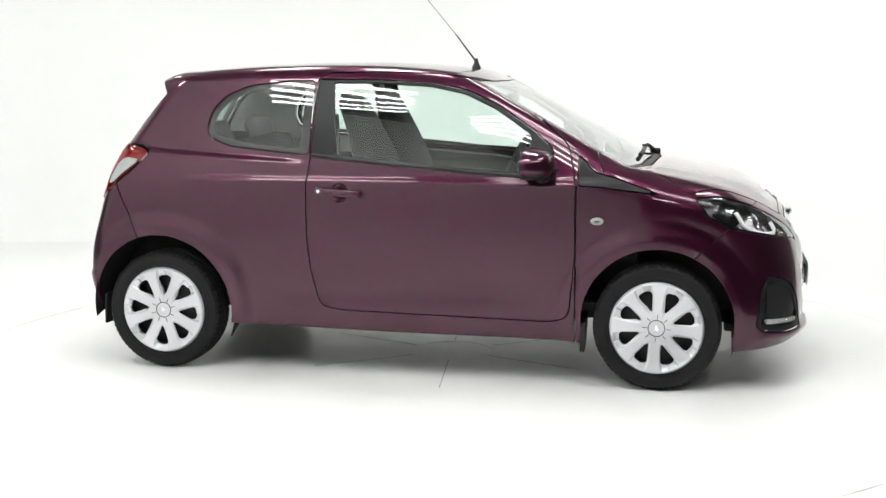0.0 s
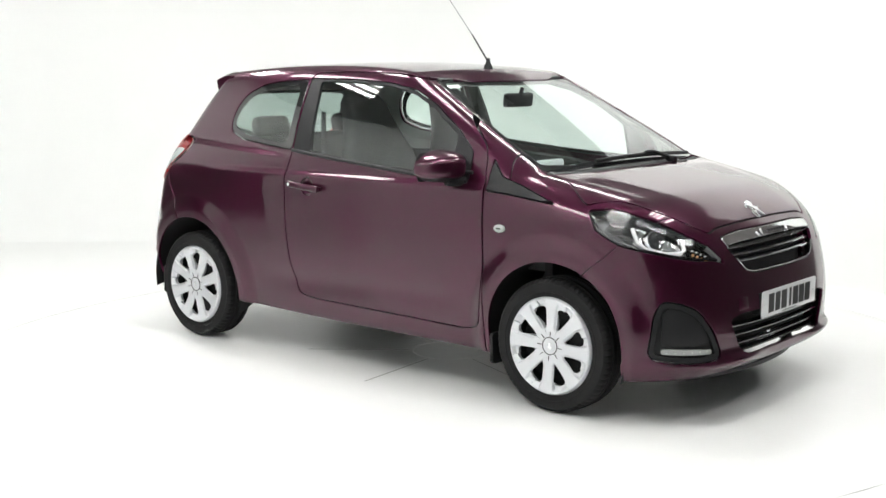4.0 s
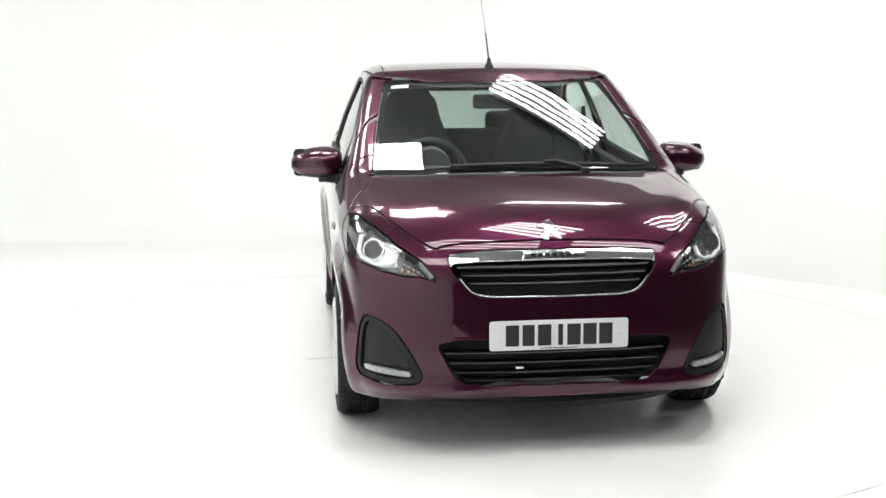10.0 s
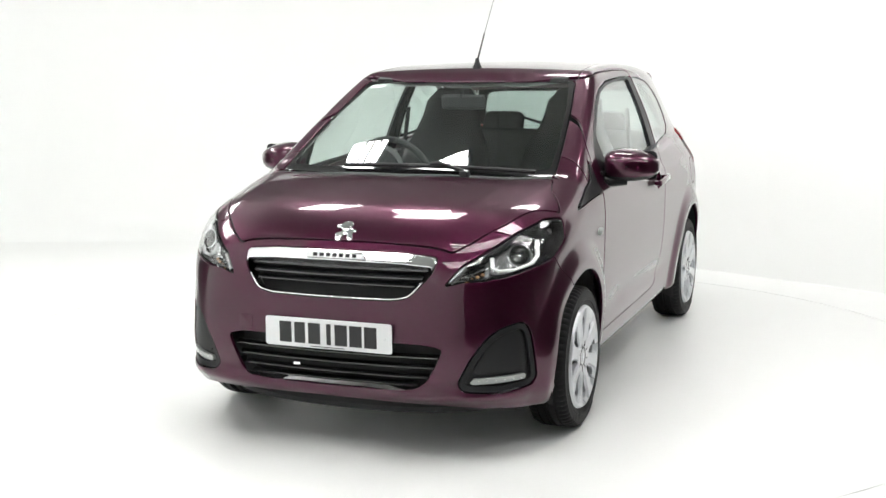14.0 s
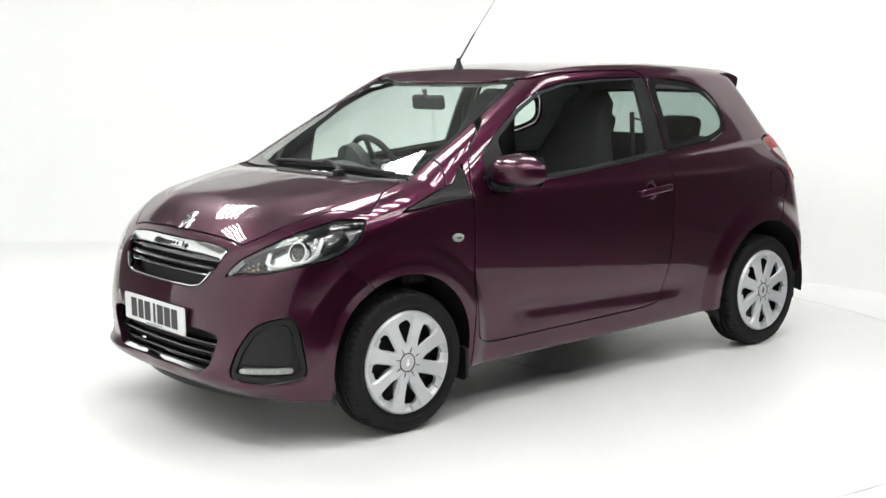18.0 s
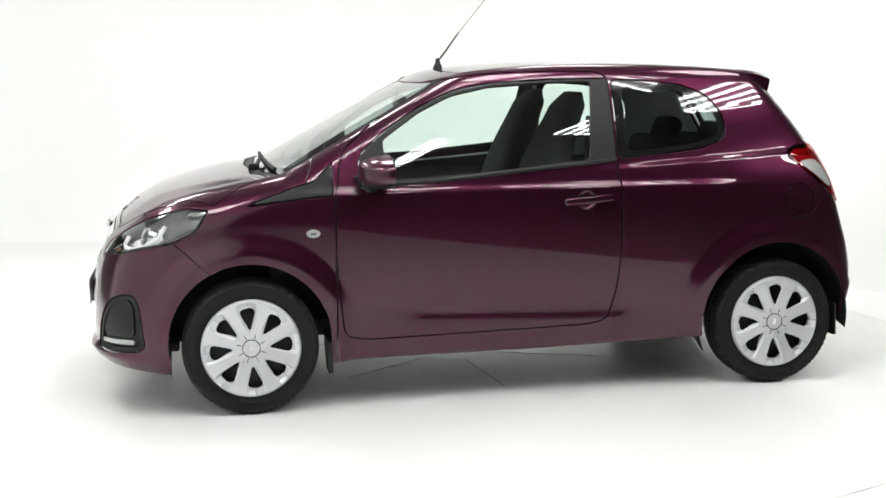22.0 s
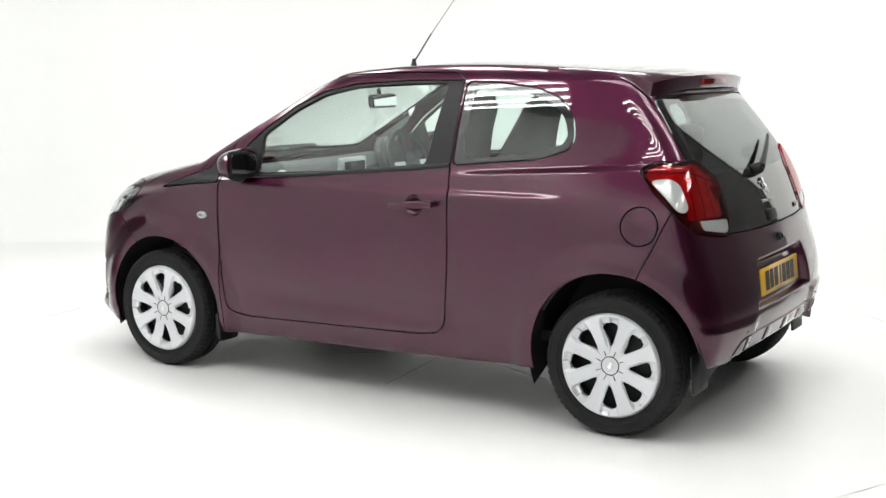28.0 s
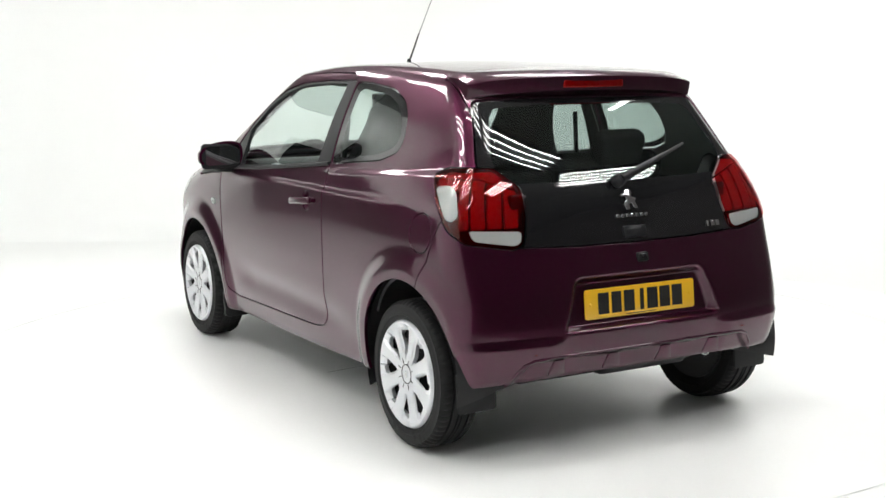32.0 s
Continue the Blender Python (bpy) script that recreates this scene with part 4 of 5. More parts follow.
def bar(name, parent, z0, half, depth, h, material, label="", thick=0.02, drop=0.0):
    """A grille bar that follows the nose from side to side."""
    bm = bmesh.new()
    rows = []
    for y in np.linspace(-half, half, 25):
        p, n = spot("x", 1, float(y), z0)
        x = p.x - depth
        rows.append([bm.verts.new((x + dx, y, z0 + dz)) for dx, dz in ((0.0, -h * 0.2 - drop), (0.0, h * 0.2), (-0.006, h / 2), (-thick, h / 2 + 0.006), (-thick, -h / 2), (-0.004, -h / 2 - drop))])
    for a, b in zip(rows, rows[1:]):
        for k in range(6):
            bm.faces.new((a[k], a[(k + 1) % 6], b[(k + 1) % 6], b[k]))
    bm.faces.new(rows[0])
    bm.faces.new(rows[-1])
    return part(name, bm, material, parent, label, sharp=60)


for z0, half in ((0.683, 0.362), (0.655, 0.348), (0.628, 0.324)):
    bar("grille_bar", surround, z0, half, 0.014, 0.011, GLOSSBLACK)
u, z = intake[0][:, 1], intake[0][:, 2]
low = panel("lower_intake", clip(intake, np.maximum(0.404 - z, np.maximum(-1, 0.0 * z))), SATIN, car, "black lower air intake with bars", lift=-0.006, thick=0.04)
panel("backing", intake, DARK, low, lift=-0.07, thick=0.06)
for z0, half in ((0.372, 0.418), (0.335, 0.402), (0.298, 0.38), (0.268, 0.345)):
    bar("grille_bar", low, z0, half, 0.022, 0.011, GLOSSBLACK)
part("sensor", box(0.01, 0.03, 0.012, 0.003, at=(1.700, -0.14, 0.318)), CHROME, low)
for side, M in halves(fogs):
    s = 1 if side == "left" else -1
    u, z = corner_u(M[0]), M[0][:, 2]
    fog = panel("fog_panel", clip(M, -inside(FOG, u, z) - 0.022), BLACK, car, "black plastic corner panel with a white light strip", lift=-0.004, thick=0.03)
    panel("recess", clip(M, inside(FOG, u, z) + 0.020), BLACK, fog, lift=-0.018, thick=0.01)
    inner = rounded([(0.60, 0.472), (0.66, 0.47), (0.715, 0.44), (0.775, 0.345), (0.78, 0.322), (0.60, 0.318), (0.575, 0.33), (0.58, 0.45)], 0.02)
    panel("blank_plate", clip(M, inside(inner, u, z)), BLACK, fog, lift=-0.009, thick=0.012)
    strip = rounded([(0.575, 0.309), (0.785, 0.300), (0.79, 0.283), (0.575, 0.290)], 0.006)
    panel("light_strip", clip(M, inside(strip, u, z)), WHITELENS, fog, "white daytime light strip", lift=-0.002, thick=0.02)
    for k in range(6):
        p, n = corner_spot(0.60 + 0.032 * k, 0.297, s)
        part("diode", lathe([(0.0026, 0), (0.002, 0.0012)], 12, "z"), CHROME, fog, m=seat_on(p, n, lift=-0.001))

# ---- number plates: black bars in place of characters ----
def number_plate(name, m, material, label):
    pl = part(name, plate_shape(rounded([(-0.26, -0.0555), (0.26, -0.0555), (0.26, 0.0555), (-0.26, 0.0555)], 0.012), 0.004, 0.001), material, car, label, m=m)
    for x, w in ((-0.175, 0.05), (-0.115, 0.045), (-0.055, 0.05), (0.005, 0.018), (0.055, 0.05), (0.115, 0.05), (0.175, 0.05)):
        part("bar", box(w, 0.079, 0.001, at=(x, 0.0, 0.0045)), INK, pl)
    part("maker_line", box(0.14, 0.003, 0.001, at=(0, -0.049, 0.0045)), INK, pl)
    for x in (-0.235, 0.235):
        part("screw_cap", lathe([(0.006, 0), (0.006, 0.0055), (0.004, 0.007)], 16, "z"), material, pl, m=pose(x, 0, 0))


number_plate("front_plate", seat_on(Vector((1.7225, 0.003, 0.4425)), Vector((1, 0, -0.01))), PLATEWHITE, "white reflective plate with black bars")
number_plate("rear_plate", seat_on(Vector((-1.711, 0.0, 0.5515)), Vector((-1, 0, 0.10))), PLATEYELLOW, "yellow reflective plate with black bars")
part("plate_bracket", box(0.04, 0.50, 0.09, 0.004, at=(1.694, 0.003, 0.445)), BLACK, car)

# ---- roof spoiler, aerial, wipers ----
def spoiler():
    bm = bmesh.new()
    rows = []
    half = 0.537
    for y in np.linspace(-half, half, 41):
        e = abs(y) / half
        drop = 0.02 * e ** 8
        root, _ = spot("z", 1, -1.195, float(y))
        xt = -1.412 + 0.15 * y * y + 0.02 * e ** 8
        zt = 1.385 - 0.06 * y * y - drop * 0.6
        zr = root.z
        zm = (zr + zt) / 2 + 0.006
        rows.append([bm.verts.new((x, y, z)) for x, z in ((-1.195, zr), (-1.25, zr - 0.002), ((-1.195 + xt) / 2 - 0.02, zm), (xt + 0.012, zt + 0.002), (xt, zt - 0.005),
                                                          (xt + 0.004, zt - 0.030), (xt + 0.012, zt - 0.058), (xt + 0.03, zt - 0.066), (-1.335 + 0.12 * y * y, 1.290 - 0.06 * y * y), (-1.195, zr - 0.06))])
    n = len(rows[0])
    for a, b in zip(rows, rows[1:]):
        for k in range(n):
            bm.faces.new((a[k], a[(k + 1) % n], b[(k + 1) % n], b[k]))
    bm.faces.new(rows[0])
    bm.faces.new(rows[-1])
    return bm


sp = part("roof_spoiler", spoiler(), PAINT, car, "body-coloured roof spoiler with a red brake light", sharp=50)
bl3 = part("brake_light", box(0.03, 0.285, 0.030, 0.006, 2, at=(-1.394, 0.0, 1.352)), LAMPRED, sp, "narrow red high brake light")
part("lens", box(0.005, 0.27, 0.022, 0.002, 2, at=(-1.410, 0.0, 1.352)), REDLENS, bl3)

p, n = spot("z", 1, 0.098, 0.0)
aerial = part("aerial", lathe([(0.024, 0.0), (0.021, 0.012), (0.012, 0.03), (0.009, 0.05), (0.007, 0.052)], 24, "z"), BLACK, car, "slanted black whip aerial on the roof", m=pose(p.x, 0, p.z - 0.004))
part("mast", tube_along([(0.0, 0, 0.035), (-0.042, 0, 0.09), (-0.103, 0, 0.172)], 0.0045, 8, 0.8), BLACK, aerial)
part("whip", tube_along([(-0.097, 0, 0.164), (-0.28, 0, 0.385), (-0.445, 0, 0.58)], 0.0018, 8, 0.6), WHIP, aerial, "thin grey steel whip")

pts = []
for y in np.linspace(-0.30, 0.55, 18):
    q, n = spot("z", 1, 0.905 + 0.035 * (1 - (y / 0.6) ** 2), float(y))
    pts.append(q + n * 0.012)
blade = part("wiper_blade", tube_along(pts, 0.009, 8), BLACK, car, "long black windscreen wiper")
q1, n1 = spot("z", 1, 0.99, 0.27)
part("wiper_arm", tube_along([q1 + n1 * 0.008, q1 + n1 * 0.022 + Vector((-0.02, -0.02, 0)), pts[9] + Vector((0.01, 0, 0.014)), pts[8] + Vector((0, 0, 0.010))], 0.011, 8, 0.7), BLACK, blade)
part("pivot", box(0.05, 0.035, 0.03, 0.008, at=q1 + n1 * 0.008), SATIN, blade)
pts = []
for k in np.linspace(0, 1, 8):
    q, n = spot("x", -1, 0.035 - 0.37 * float(k), 0.985 + 0.115 * float(k))
    pts.append(q + n * (0.035 - 0.012 * float(k)))
rw = part("rear_wiper", tube_along(pts, 0.016, 10, 0.35), SATIN, car, "black tailgate wiper")
q, n = spot("x", -1, 0.035, 0.985)
part("pivot", lathe([(0.026, 0), (0.024, 0.03), (0.016, 0.04)], 20, "z"), SATIN, rw, m=seat_on(q, n))

# ---- door mirrors ----
def mirror_shell(s):
    """A rounded wedge: flat at the back, domed ahead, lower towards its tip."""
    nu, nv = 40, 72
    a, b = np.meshgrid(np.linspace(0.01, np.pi / 2, nu), np.linspace(0, 2 * np.pi, nv, endpoint=False), indexing="ij")
    r = 1 / (np.abs(np.cos(b)) ** 3.4 + np.abs(np.sin(b)) ** 3.4) ** (1 / 3.4)
    Y, Z = r * np.cos(b) * np.sin(a) ** 0.62, r * np.sin(b) * np.sin(a) ** 0.62
    X = np.cos(a) ** 0.72
    tip = np.clip(Y + 0.3, 0, 2) / 1.3
    x = 0.468 + 0.122 * X * (1 - 0.40 * tip ** 2) - 0.010 * Y
    y = 0.850 + 0.116 * Y
    z = 0.994 + 0.070 * Z * (1 - 0.38 * tip ** 2) - 0.012 * X * (Z > 0) * Z - 0.004 * Y
    V = np.stack([x, s * y, z], -1).reshape(-1, 3)
    ids = np.arange(nu * nv).reshape(nu, nv)
    p, q, r, t = ids[:-1], np.roll(ids, -1, 1)[:-1], np.roll(ids, -1, 1)[1:], ids[1:]
    T = np.concatenate([np.stack([p, q, r], -1).reshape(-1, 3), np.stack([p, r, t], -1).reshape(-1, 3)])
    fn = np.cross(V[T[:, 1]] - V[T[:, 0]], V[T[:, 2]] - V[T[:, 0]])
    c = V.mean(0)
    if ((V[T[:, 0]] - c) * fn).sum() < 0:
        T, fn = T[:, ::-1], -fn
    N = np.zeros_like(V)
    for k in range(3):
        np.add.at(N, T[:, k], fn)
    N /= np.linalg.norm(N, axis=1, keepdims=True) + 1e-12
    return V, N, T


for s in (1, -1):
    M = mirror_shell(s)
    split = 0.950 - M[0][:, 2]
    cap = panel("door_mirror", clip(M, split, fit=False), PAINT, car, "body-coloured door mirror with a black foot")
    panel("lower_shell", clip(M, -split + 0.001, fit=False), BLACK, cap, "black plastic underside")
    part("mirror_bezel", plate_shape(rounded([(-0.105, -0.064), (0.04, -0.058), (0.097, -0.034), (0.097, 0.030), (0.04, 0.055), (-0.105, 0.062)], 0.028), 0.006, 0.002), SATIN, cap, "black mirror surround", m=pose(0.4655, s * 0.850, 0.994, 90, 0, -90) @ Matrix.Diagonal((s, 1, 1, 1)))
    part("mirror_glass", plate_shape(rounded([(-0.082, -0.046), (0.045, -0.044), (0.084, -0.034), (0.084, 0.030), (0.045, 0.045), (-0.082, 0.048)], 0.02), 0.0015), MIRROR, cap, "mirror glass", m=pose(0.4592, s * 0.850, 0.994, 90, 0, -90) @ Matrix.Diagonal((s, 1, 1, 1)))
    part("arm", tube_along([(0.545, s * 0.735, 0.935), (0.545, s * 0.78, 0.928), (0.53, s * 0.84, 0.932)], 0.026, 12, 0.8), BLACK, cap, "black mirror arm")
    # sail plate in the front corner of the window
    part("sail_rib", tube_along([(0.60, s * 0.742, 0.965), (0.56, s * 0.75, 0.968), (0.52, s * 0.755, 0.962)], 0.008, 8), BLACK, cap)

# ---- handles, repeaters, badges and other small parts ----
for s in (1, -1):
    p, n = spot("y", s, -0.401, 0.850)
    m = seat_on(p, n) @ pose(0, 0, 0, 0, 0, 5 * s)
    handle = part("door_handle", box(0.215, 0.031, 0.017, 0.008, 3, at=(0, 0, 0.030)), PAINT, car, "body-coloured bar door handle", m=m)
    for k in (-0.088, 0.088):
        part("handle_foot", box(0.032, 0.022, 0.03, 0.006, 2, at=(k, 0, 0.014)), PAINT, handle)
    part("handle_cup", lathe([(0.0495, -0.003), (0.0435, -0.004), (0.040, -0.010), (0.033, -0.016), (0.020, -0.0195), (0.002, -0.0205), (0.002, -0.0225), (0.048, -0.0225)], 40, "z", close=True), PAINT, handle, "round finger recess", m=Matrix.Diagonal((1, 1.05, 1, 1)))
    if s < 0:
        part("key_lock", lathe([(0.008, 0.0), (0.008, 0.004)], 16, "z"), CHROME, handle, m=pose(-0.088, 0.0, 0.037))
    p, n = spot("y", s, 0.778, 0.741)
    m = seat_on(p, n)
    rep = part("side_repeater", lathe([(0.020, -0.002), (0.019, 0.006), (0.013, 0.010), (0.002, 0.011)], 28, "z"), WHITELENS, car, "small oval white side indicator", m=m @ Matrix.Diagonal((1.5, 0.9, 1, 1)))
    part("emblem", box(0.016, 0.008, 0.002, 0.0008, at=(0, 0, 0.0105)), INK, rep)
    # mud flaps
    part("mud_flap", plate_shape(rounded([(-0.08, 0.0), (0.08, 0.0), (0.085, 0.15), (-0.085, 0.15)], 0.015), 0.008, 0.002), BLACK, car, "black rubber mud flap", m=pose(-1.61, s * 0.66, 0.185, 86, 0, -90))
    part("mud_flap", plate_shape(rounded([(-0.07, 0.0), (0.06, 0.0), (0.075, 0.14), (-0.075, 0.14)], 0.02), 0.018, 0.004), BLACK, car, "black rubber mud flap", m=pose(0.722, s * 0.70, 0.138, 87, 0, -90))

EMBLEM = [(-0.020, -0.042), (-0.004, -0.042), (-0.006, -0.022), (0.006, -0.012), (0.016, -0.038), (0.032, -0.038), (0.022, -0.008), (0.034, 0.004), (0.020, 0.006), (0.008, 0.014),
        (0.018, 0.026), (0.006, 0.042), (-0.014, 0.038), (-0.020, 0.026), (-0.034, 0.024), (-0.032, 0.012), (-0.016, 0.012), (-0.010, -0.002), (-0.028, -0.012)]
p, n = spot("z", 1, 1.548, 0.0)
part("bonnet_emblem", plate_shape(rounded([(x * 1.35, y * 1.2) for x, y in EMBLEM], 0.006), 0.007, 0.0025), CHROME, car, "upright chrome emblem", m=seat_on(p, n, lift=-0.002))
p, n = spot("x", -1, 0.0, 0.919)
part("tailgate_emblem", plate_shape(rounded([(x * 1.05, y * 0.95) for x, y in EMBLEM], 0.006), 0.006, 0.002), CHROME, car, "upright chrome emblem", m=seat_on(p, n))
p, n = spot("x", -1, 0.0, 0.862)
for k in range(7):
    part("tailgate_name_bar", box(0.014, 0.013, 0.004, 0.0015, at=((k - 3) * 0.0225, 0, 0.002)), CHROME, car, "small chrome bar in place of a letter", m=seat_on(p, n))
p, n = spot("x", -1, -0.395, 0.806)
for k, w in ((-1, 0.010), (0, 0.020), (1, 0.020)):
    part("tailgate_model_bar", box(w, 0.022, 0.004, 0.0015, at=(k * 0.026, 0, 0.002)), CHROME, car, "small chrome bar in place of a figure", m=seat_on(p, n))
p, n = spot("x", -1, 0.0, 0.803)
part("tailgate_button", box(0.11, 0.048, 0.016, 0.01, 2, at=(0, 0, 0.0)), SATIN, car, "black tailgate release pad", m=seat_on(p, n))
p, n = spot("x", -1, -0.012, 0.709)
cam_pod = part("reversing_camera", box(0.05, 0.036, 0.03, 0.008, 2), BLACK, car, "small black reversing camera", m=seat_on(p, n))
part("lens", lathe([(0.011, 0), (0.011, 0.018), (0.006, 0.02)], 20, "z"), GLOSSBLACK, cam_pod, m=pose(0, 0, 0))
p, n = spot("x", 1, 0.0, 0.722)
name = part("grille_name_bar", box(0.235, 0.028, 0.014, 0.004, 2), CHROME, surround, "chrome name plate", m=seat_on(p, Vector((0.9, 0, 0.44)), lift=0.012))
for k in range(7):
    part("name_bar", box(0.017, 0.013, 0.002, 0.0005, at=((k - 3) * 0.027, -0.002, 0.0075)), SATIN, surround, "small dark bar in place of a letter", m=name.matrix_basis.copy())
p, n = spot("x", 1, -0.36, 0.465)
part("towing_cover", plate_shape(rounded([(-0.031, -0.026), (0.031, -0.026), (0.031, 0.026), (-0.031, 0.026)], 0.006), 0.0016, 0.0006), PAINT, car, "square towing eye cover", m=seat_on(p, n))
for s in (1, -1):
    p, n = spot("x", -1, s * 0.49, 0.40)
    part("rear_reflector", box(0.012, 0.004, 0.01, at=(0, 0, 0)), REDLENS, car, m=seat_on(p, n))
part("windscreen_sticker", plate_shape(rounded([(-0.04, -0.014), (0.04, -0.014), (0.04, 0.014), (-0.04, 0.014)], 0.004), 0.0006), PLATEWHITE, car, "small white sticker",
     m=seat_on(spot("z", 1, 0.255, -0.45)[0], spot("z", 1, 0.255, -0.45)[1], up=(-1, 0, 0.5), lift=-0.009))
# diffuser ribs under the rear bumper
for y in (-0.37, -0.125, 0.125, 0.37):
    p, n = spot("x", -1, y, 0.333)
    part("diffuser_rib", plate_shape(rounded([(-0.042, -0.034), (0.042, -0.034), (0.024, 0.030), (-0.024, 0.030)], 0.010), 0.0065, 0.0045), PAINT, car, m=seat_on(p, n, lift=-0.002))
pts = []
for y, z in [(-0.585, 0.285), (-0.56, 0.325), (-0.53, 0.362), (-0.49, 0.376)] + [(y, 0.379) for y in np.linspace(-0.44, 0.44, 15)] + [(0.49, 0.376), (0.53, 0.362), (0.56, 0.325), (0.585, 0.285)]:
    p, n = spot("x", -1, float(y), z)
    pts.append(p - n * 0.001)
part("diffuser_lip", tube_along(pts, 0.0055, 10), PAINT, car)

# ---- cabin ----
both = [M for M in (roof, rest)]
for M in both:
    keep = clip(M, np.maximum(0.93 - M[0][:, 2], M[0][:, 0] - 0.78))
    panel("headliner", keep, LINER, car, "pale grey headliner and pillar trim", lift=-0.028, thick=0.0)
low_side = clip(rest, np.maximum(np.maximum(0.45 - rest[0][:, 2], rest[0][:, 2] - 0.95), np.maximum(rest[0][:, 0] + 0.5, -1.45 - rest[0][:, 0])))
for side, M in halves(low_side):
    panel("rear_side_trim", M, DASH, car, "charcoal side trim", lift=-0.06, thick=0.0)
for side, M in halves(doors):
    skin = clip(M, np.maximum(0.30 - M[0][:, 2], M[0][:, 2] - 0.985 + 0.085 * (M[0][:, 0] + 0.5)))
    panel("door_card", skin, DASH, car, "charcoal door lining", lift=-0.045, thick=0.03)
part("cabin_floor", box(2.1, 1.30, 0.04, at=(-0.25, 0, 0.33)), CARPET, car, "black carpeted floor")
part("bulkhead", box(0.04, 1.28, 0.55, at=(0.93, 0, 0.60)), DARK, car)
part("boot_floor", box(0.55, 1.05, 0.03, at=(-1.33, 0, 0.62)), CARPET, car)
part("parcel_shelf", box(0.40, 1.10, 0.025, 0.01, at=(-1.32, 0, 0.93)), CARPET, car, "black parcel shelf")
part("tailgate_lining", box(0.03, 1.02, 0.26, 0.01, at=(-1.585, 0, 0.83)), DASH, car)

bm = bmesh.new()
rows = []
for y in np.linspace(-0.63, 0.63, 33):
    hood_ = 0.035 * math.exp(-((y + 0.33) / 0.17) ** 2)
    rows.append([bm.verts.new((x, y, z)) for x, z in ((0.93, 0.925), (0.80, 0.945), (0.62, 0.95 + hood_ * 0.6), (0.53, 0.94 + hood_), (0.48, 0.90 + hood_), (0.47, 0.80), (0.52, 0.68), (0.60, 0.55), (0.93, 0.55))])
for a, b in zip(rows, rows[1:]):
    for k in range(9):
        bm.faces.new((a[k], a[(k + 1) % 9], b[(k + 1) % 9], b[k]))
bm.faces.new(rows[0])
bm.faces.new(rows[-1])
dash = part("dashboard", bm, DASH, car, "charcoal dashboard", sharp=40)
part("screen", box(0.02, 0.17, 0.11, 0.006, at=(0.462, 0.0, 0.895)), GLOSSBLACK, dash, "dark centre screen", m=pose(0, 0, 0))
part("screen_surround", box(0.03, 0.23, 0.17, 0.02, 2, at=(0.475, 0.0, 0.885)), SILVER, dash, "pale grey screen surround")
part("centre_console", box(0.42, 0.22, 0.30, 0.04, 2, at=(0.36, 0, 0.52)), DASH, dash)
for y in (-0.56, 0.56):
    part("air_vent", lathe([(0.045, 0), (0.045, 0.012), (0.034, 0.016), (0.034, 0.004)], 28, "z"), SILVER, dash, "silver-ringed air vent", m=pose(0.475, y, 0.90, 0, -80, 0))
part("instrument_pod", lathe([(0.10, 0), (0.098, 0.05), (0.085, 0.06), (0.08, 0.045)], 32, "z"), DASH, dash, m=pose(0.50, -0.335, 0.95, 0, -75, 0))

bm = bmesh.new()
ringp = []
for k in range(48):
    a = 2 * math.pi * k / 48
    ringp.append([bm.verts.new(((0.180 + 0.016 * math.cos(b)) * math.cos(a), (0.180 + 0.016 * math.cos(b)) * math.sin(a), 0.016 * math.sin(b))) for b in (2 * math.pi * j / 10 for j in range(10))])
for a, b in zip(ringp, ringp[1:] + ringp[:1]):
    for j in range(10):
        bm.faces.new((a[j], b[j], b[(j + 1) % 10], a[(j + 1) % 10]))
wheel_m = pose(0.335, -0.335, 0.915, 0, -66, 0)
steer = part("steering_wheel", bm, SATIN, car, "black three-spoke steering wheel", m=wheel_m)
part("boss", lathe([(0.065, -0.02), (0.06, 0.018), (0.02, 0.026)], 28, "z"), SATIN, steer)
for a in (0, 180, 270):
    part("spoke", box(0.13, 0.035, 0.014, 0.005, at=(0.115, 0, 0)), SILVER if a != 270 else SATIN, steer, m=pose(0, 0, 0, 0, 0, a + 90))
part("column", tube_along([(0, 0, -0.02), (0, 0, -0.20)], 0.05, 16), DASH, steer)


def cushion(sx, sy, sz, bevel, seg=4):
    b = box(sx, sy, sz)
    bmesh.ops.subdivide_edges(b, edges=b.edges[:], cuts=2, use_grid_fill=True)
    bmesh.ops.bevel(b, geom=[e for e in b.edges if e.calc_face_angle(0) > 1], offset=bevel, segments=seg, profile=0.5, affect="EDGES")
    return b


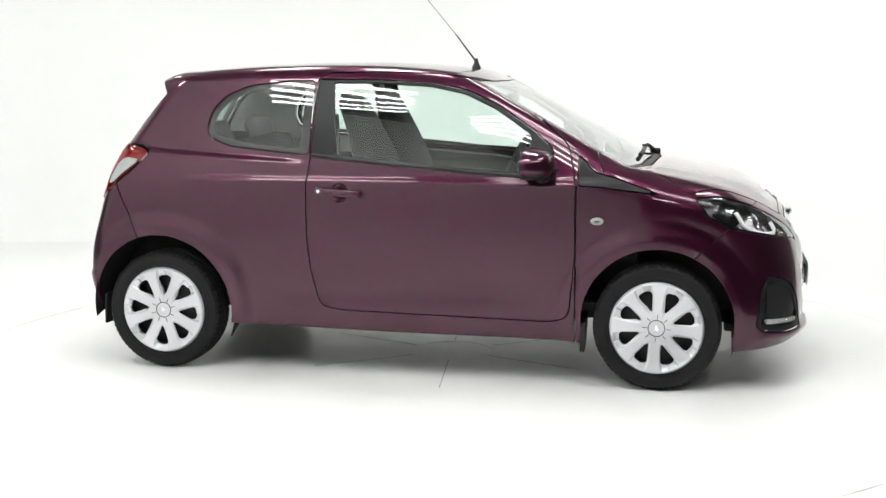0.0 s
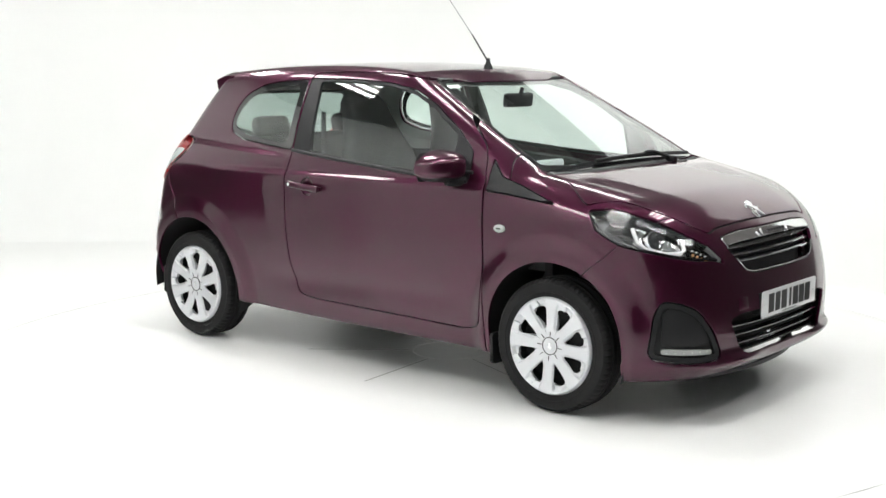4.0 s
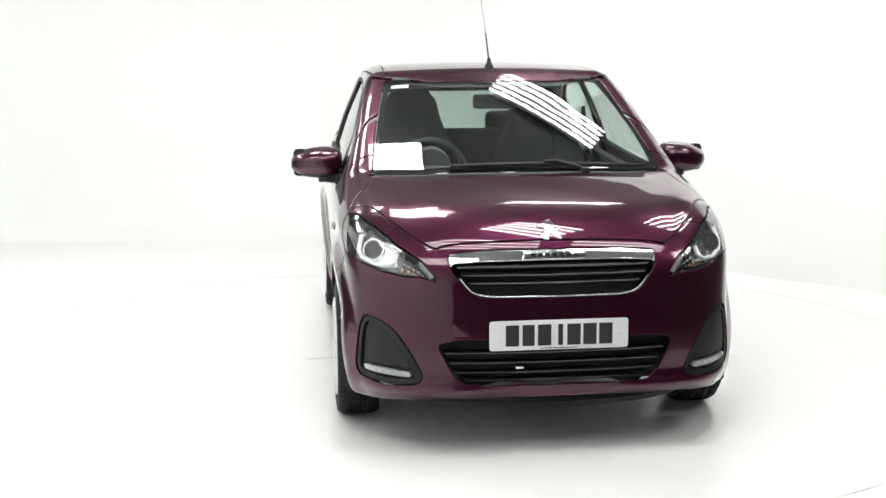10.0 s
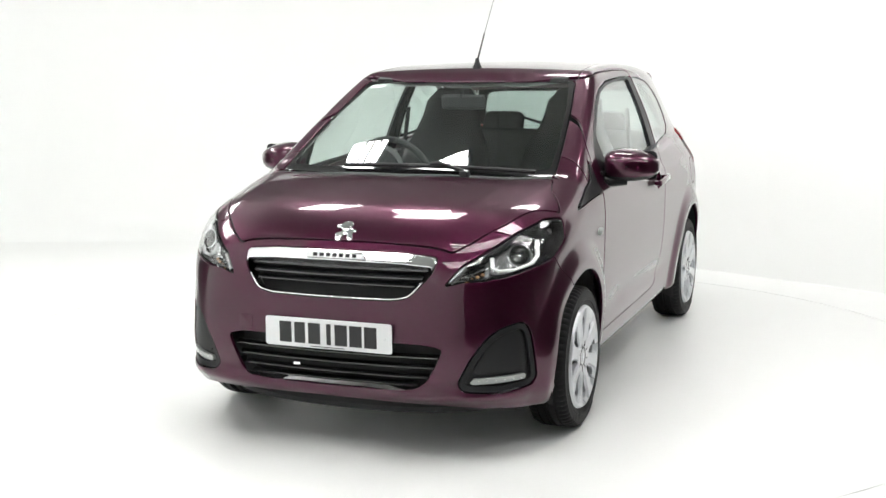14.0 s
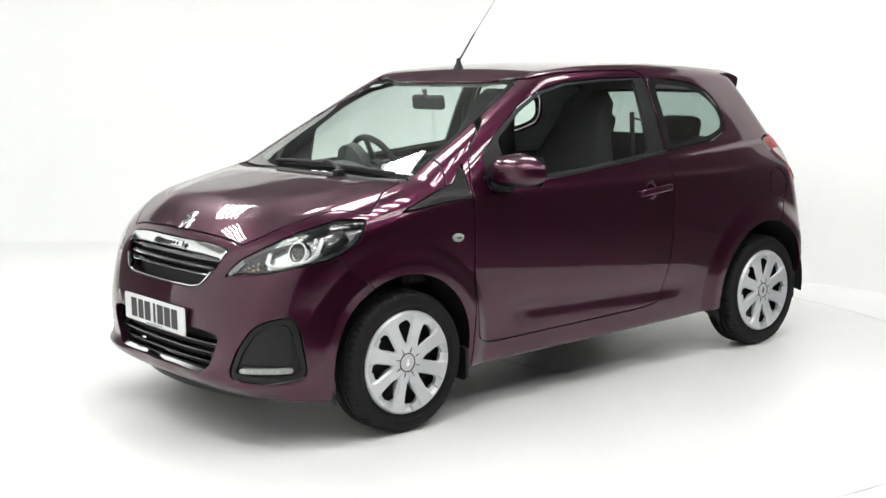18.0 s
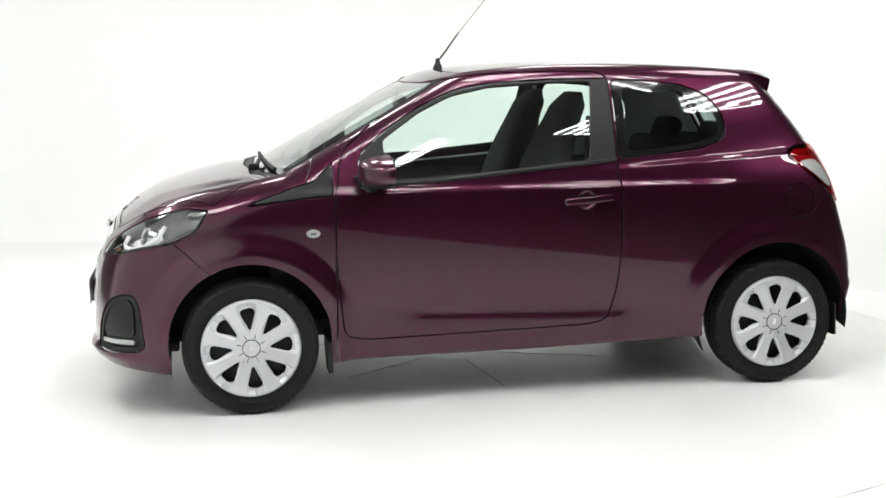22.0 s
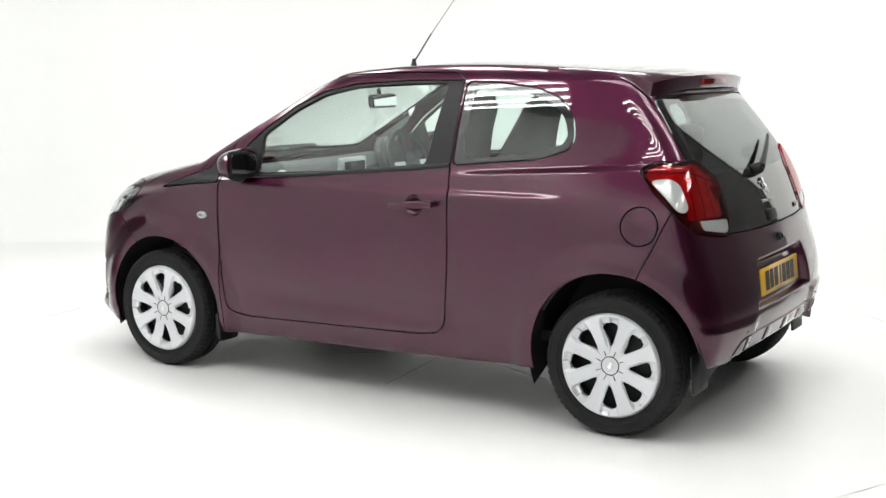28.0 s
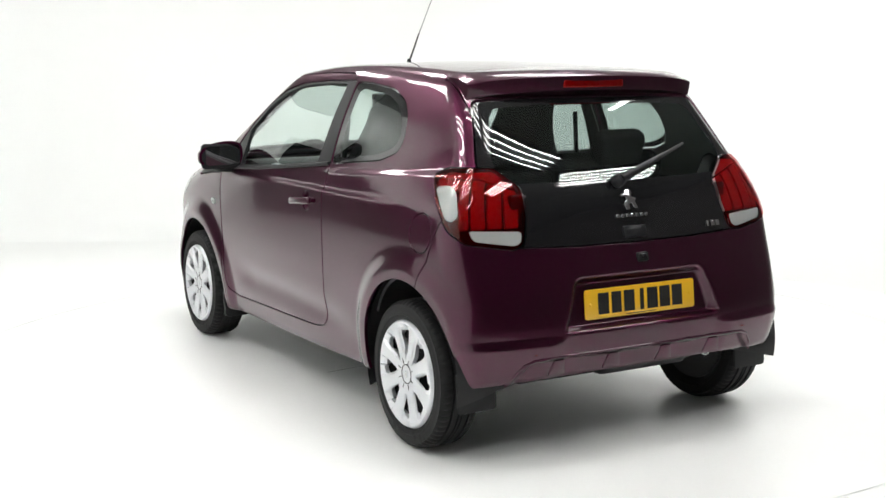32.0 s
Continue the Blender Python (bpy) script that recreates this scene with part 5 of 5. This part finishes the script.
for y in (-0.335, 0.335):
    seat = part("front_seat", cushion(0.50, 0.46, 0.15, 0.05), CLOTH, car, "dark cloth front seat with a fixed headrest", m=pose(-0.02, y, 0.54, 0, -8, 0))
    rows = []
    bm = bmesh.new()
    for k in range(13):
        t = k / 12
        zz = 0.74 * t
        w = float(np.interp(t, [0, 0.2, 0.55, 0.7, 0.8, 0.95, 1], [0.22, 0.245, 0.24, 0.18, 0.15, 0.135, 0.09]))
        d = float(np.interp(t, [0, 0.3, 0.7, 0.95, 1], [0.09, 0.085, 0.075, 0.06, 0.025]))
        x0 = -0.24 * t + 0.03 * math.sin(t * 3)
        rows.append([bm.verts.new((x0 + d * math.copysign(abs(math.cos(a)) ** 0.6, math.cos(a)), w * math.copysign(abs(math.sin(a)) ** 0.6, math.sin(a)), zz)) for a in (2 * math.pi * j / 24 for j in range(24))])
    for a, b in zip(rows, rows[1:]):
        for j in range(24):
            bm.faces.new((a[j], a[(j + 1) % 24], b[(j + 1) % 24], b[j]))
    bm.faces.new(rows[0])
    bm.faces.new(rows[-1])
    back = part("backrest", bm, CLOTH, seat, m=seat.matrix_basis.inverted() @ pose(-0.235, y, 0.56), sharp=60)
    part("belt_buckle", box(0.03, 0.03, 0.07, 0.006, at=(-0.1, -0.25 * (1 if y > 0 else -1), 0.14)), BLACK, seat)
bench = part("rear_bench", cushion(0.46, 1.14, 0.16, 0.05), CLOTH, car, "dark cloth rear bench with headrests", m=pose(-0.72, 0, 0.56, 0, -6, 0))
part("backrest", cushion(0.13, 1.12, 0.52, 0.05), CLOTH, bench, m=pose(-0.30, 0, 0.28, 0, -14, 0))
for y in (-0.30, 0.30):
    part("headrest", cushion(0.09, 0.24, 0.15, 0.04), CLOTH, bench, m=pose(-0.40, y, 0.565, 0, -14, 0))
for s in (1, -1):
    part("seat_belt", tube_along([(-0.46, s * 0.60, 1.20), (-0.44, s * 0.63, 0.9), (-0.42, s * 0.64, 0.5)], 0.012, 6), CLOTH, car, "black seat belt")
    part("sun_visor", cushion(0.15, 0.36, 0.018, 0.007, 2), DASH, car, m=pose(0.13, s * 0.30, 1.372, 0, 14, 0))
p, n = spot("z", 1, 0.31, 0.0)
rv = part("interior_mirror", cushion(0.035, 0.215, 0.068, 0.015, 3), SATIN, car, "black interior rear-view mirror", m=pose(0.285, 0.0, 1.252, 0, 6, 0))
part("mirror_glass", box(0.002, 0.195, 0.052, at=(-0.0185, 0, 0)), MIRROR, rv)
part("stem", tube_along([(0.01, 0, 0.02), (0.015, 0, 0.048), (0.018, 0, 0.062)], 0.01, 10), SATIN, rv)



def motions():
    """The table turns at an even pace and carries the car round."""
    turn = [(t, -11.44 - 7.1332 * t) for t in range(0, 33, 2)]
    walk(turntable, [(t, pose(0, 0, 0, 0, 0, a)) for t, a in turn])
    walk(car, [(t, pose(0, 0, 0, 0, 0, a) @ pose(0, 0.1772, 0.012)) for t, a in turn])


motions()
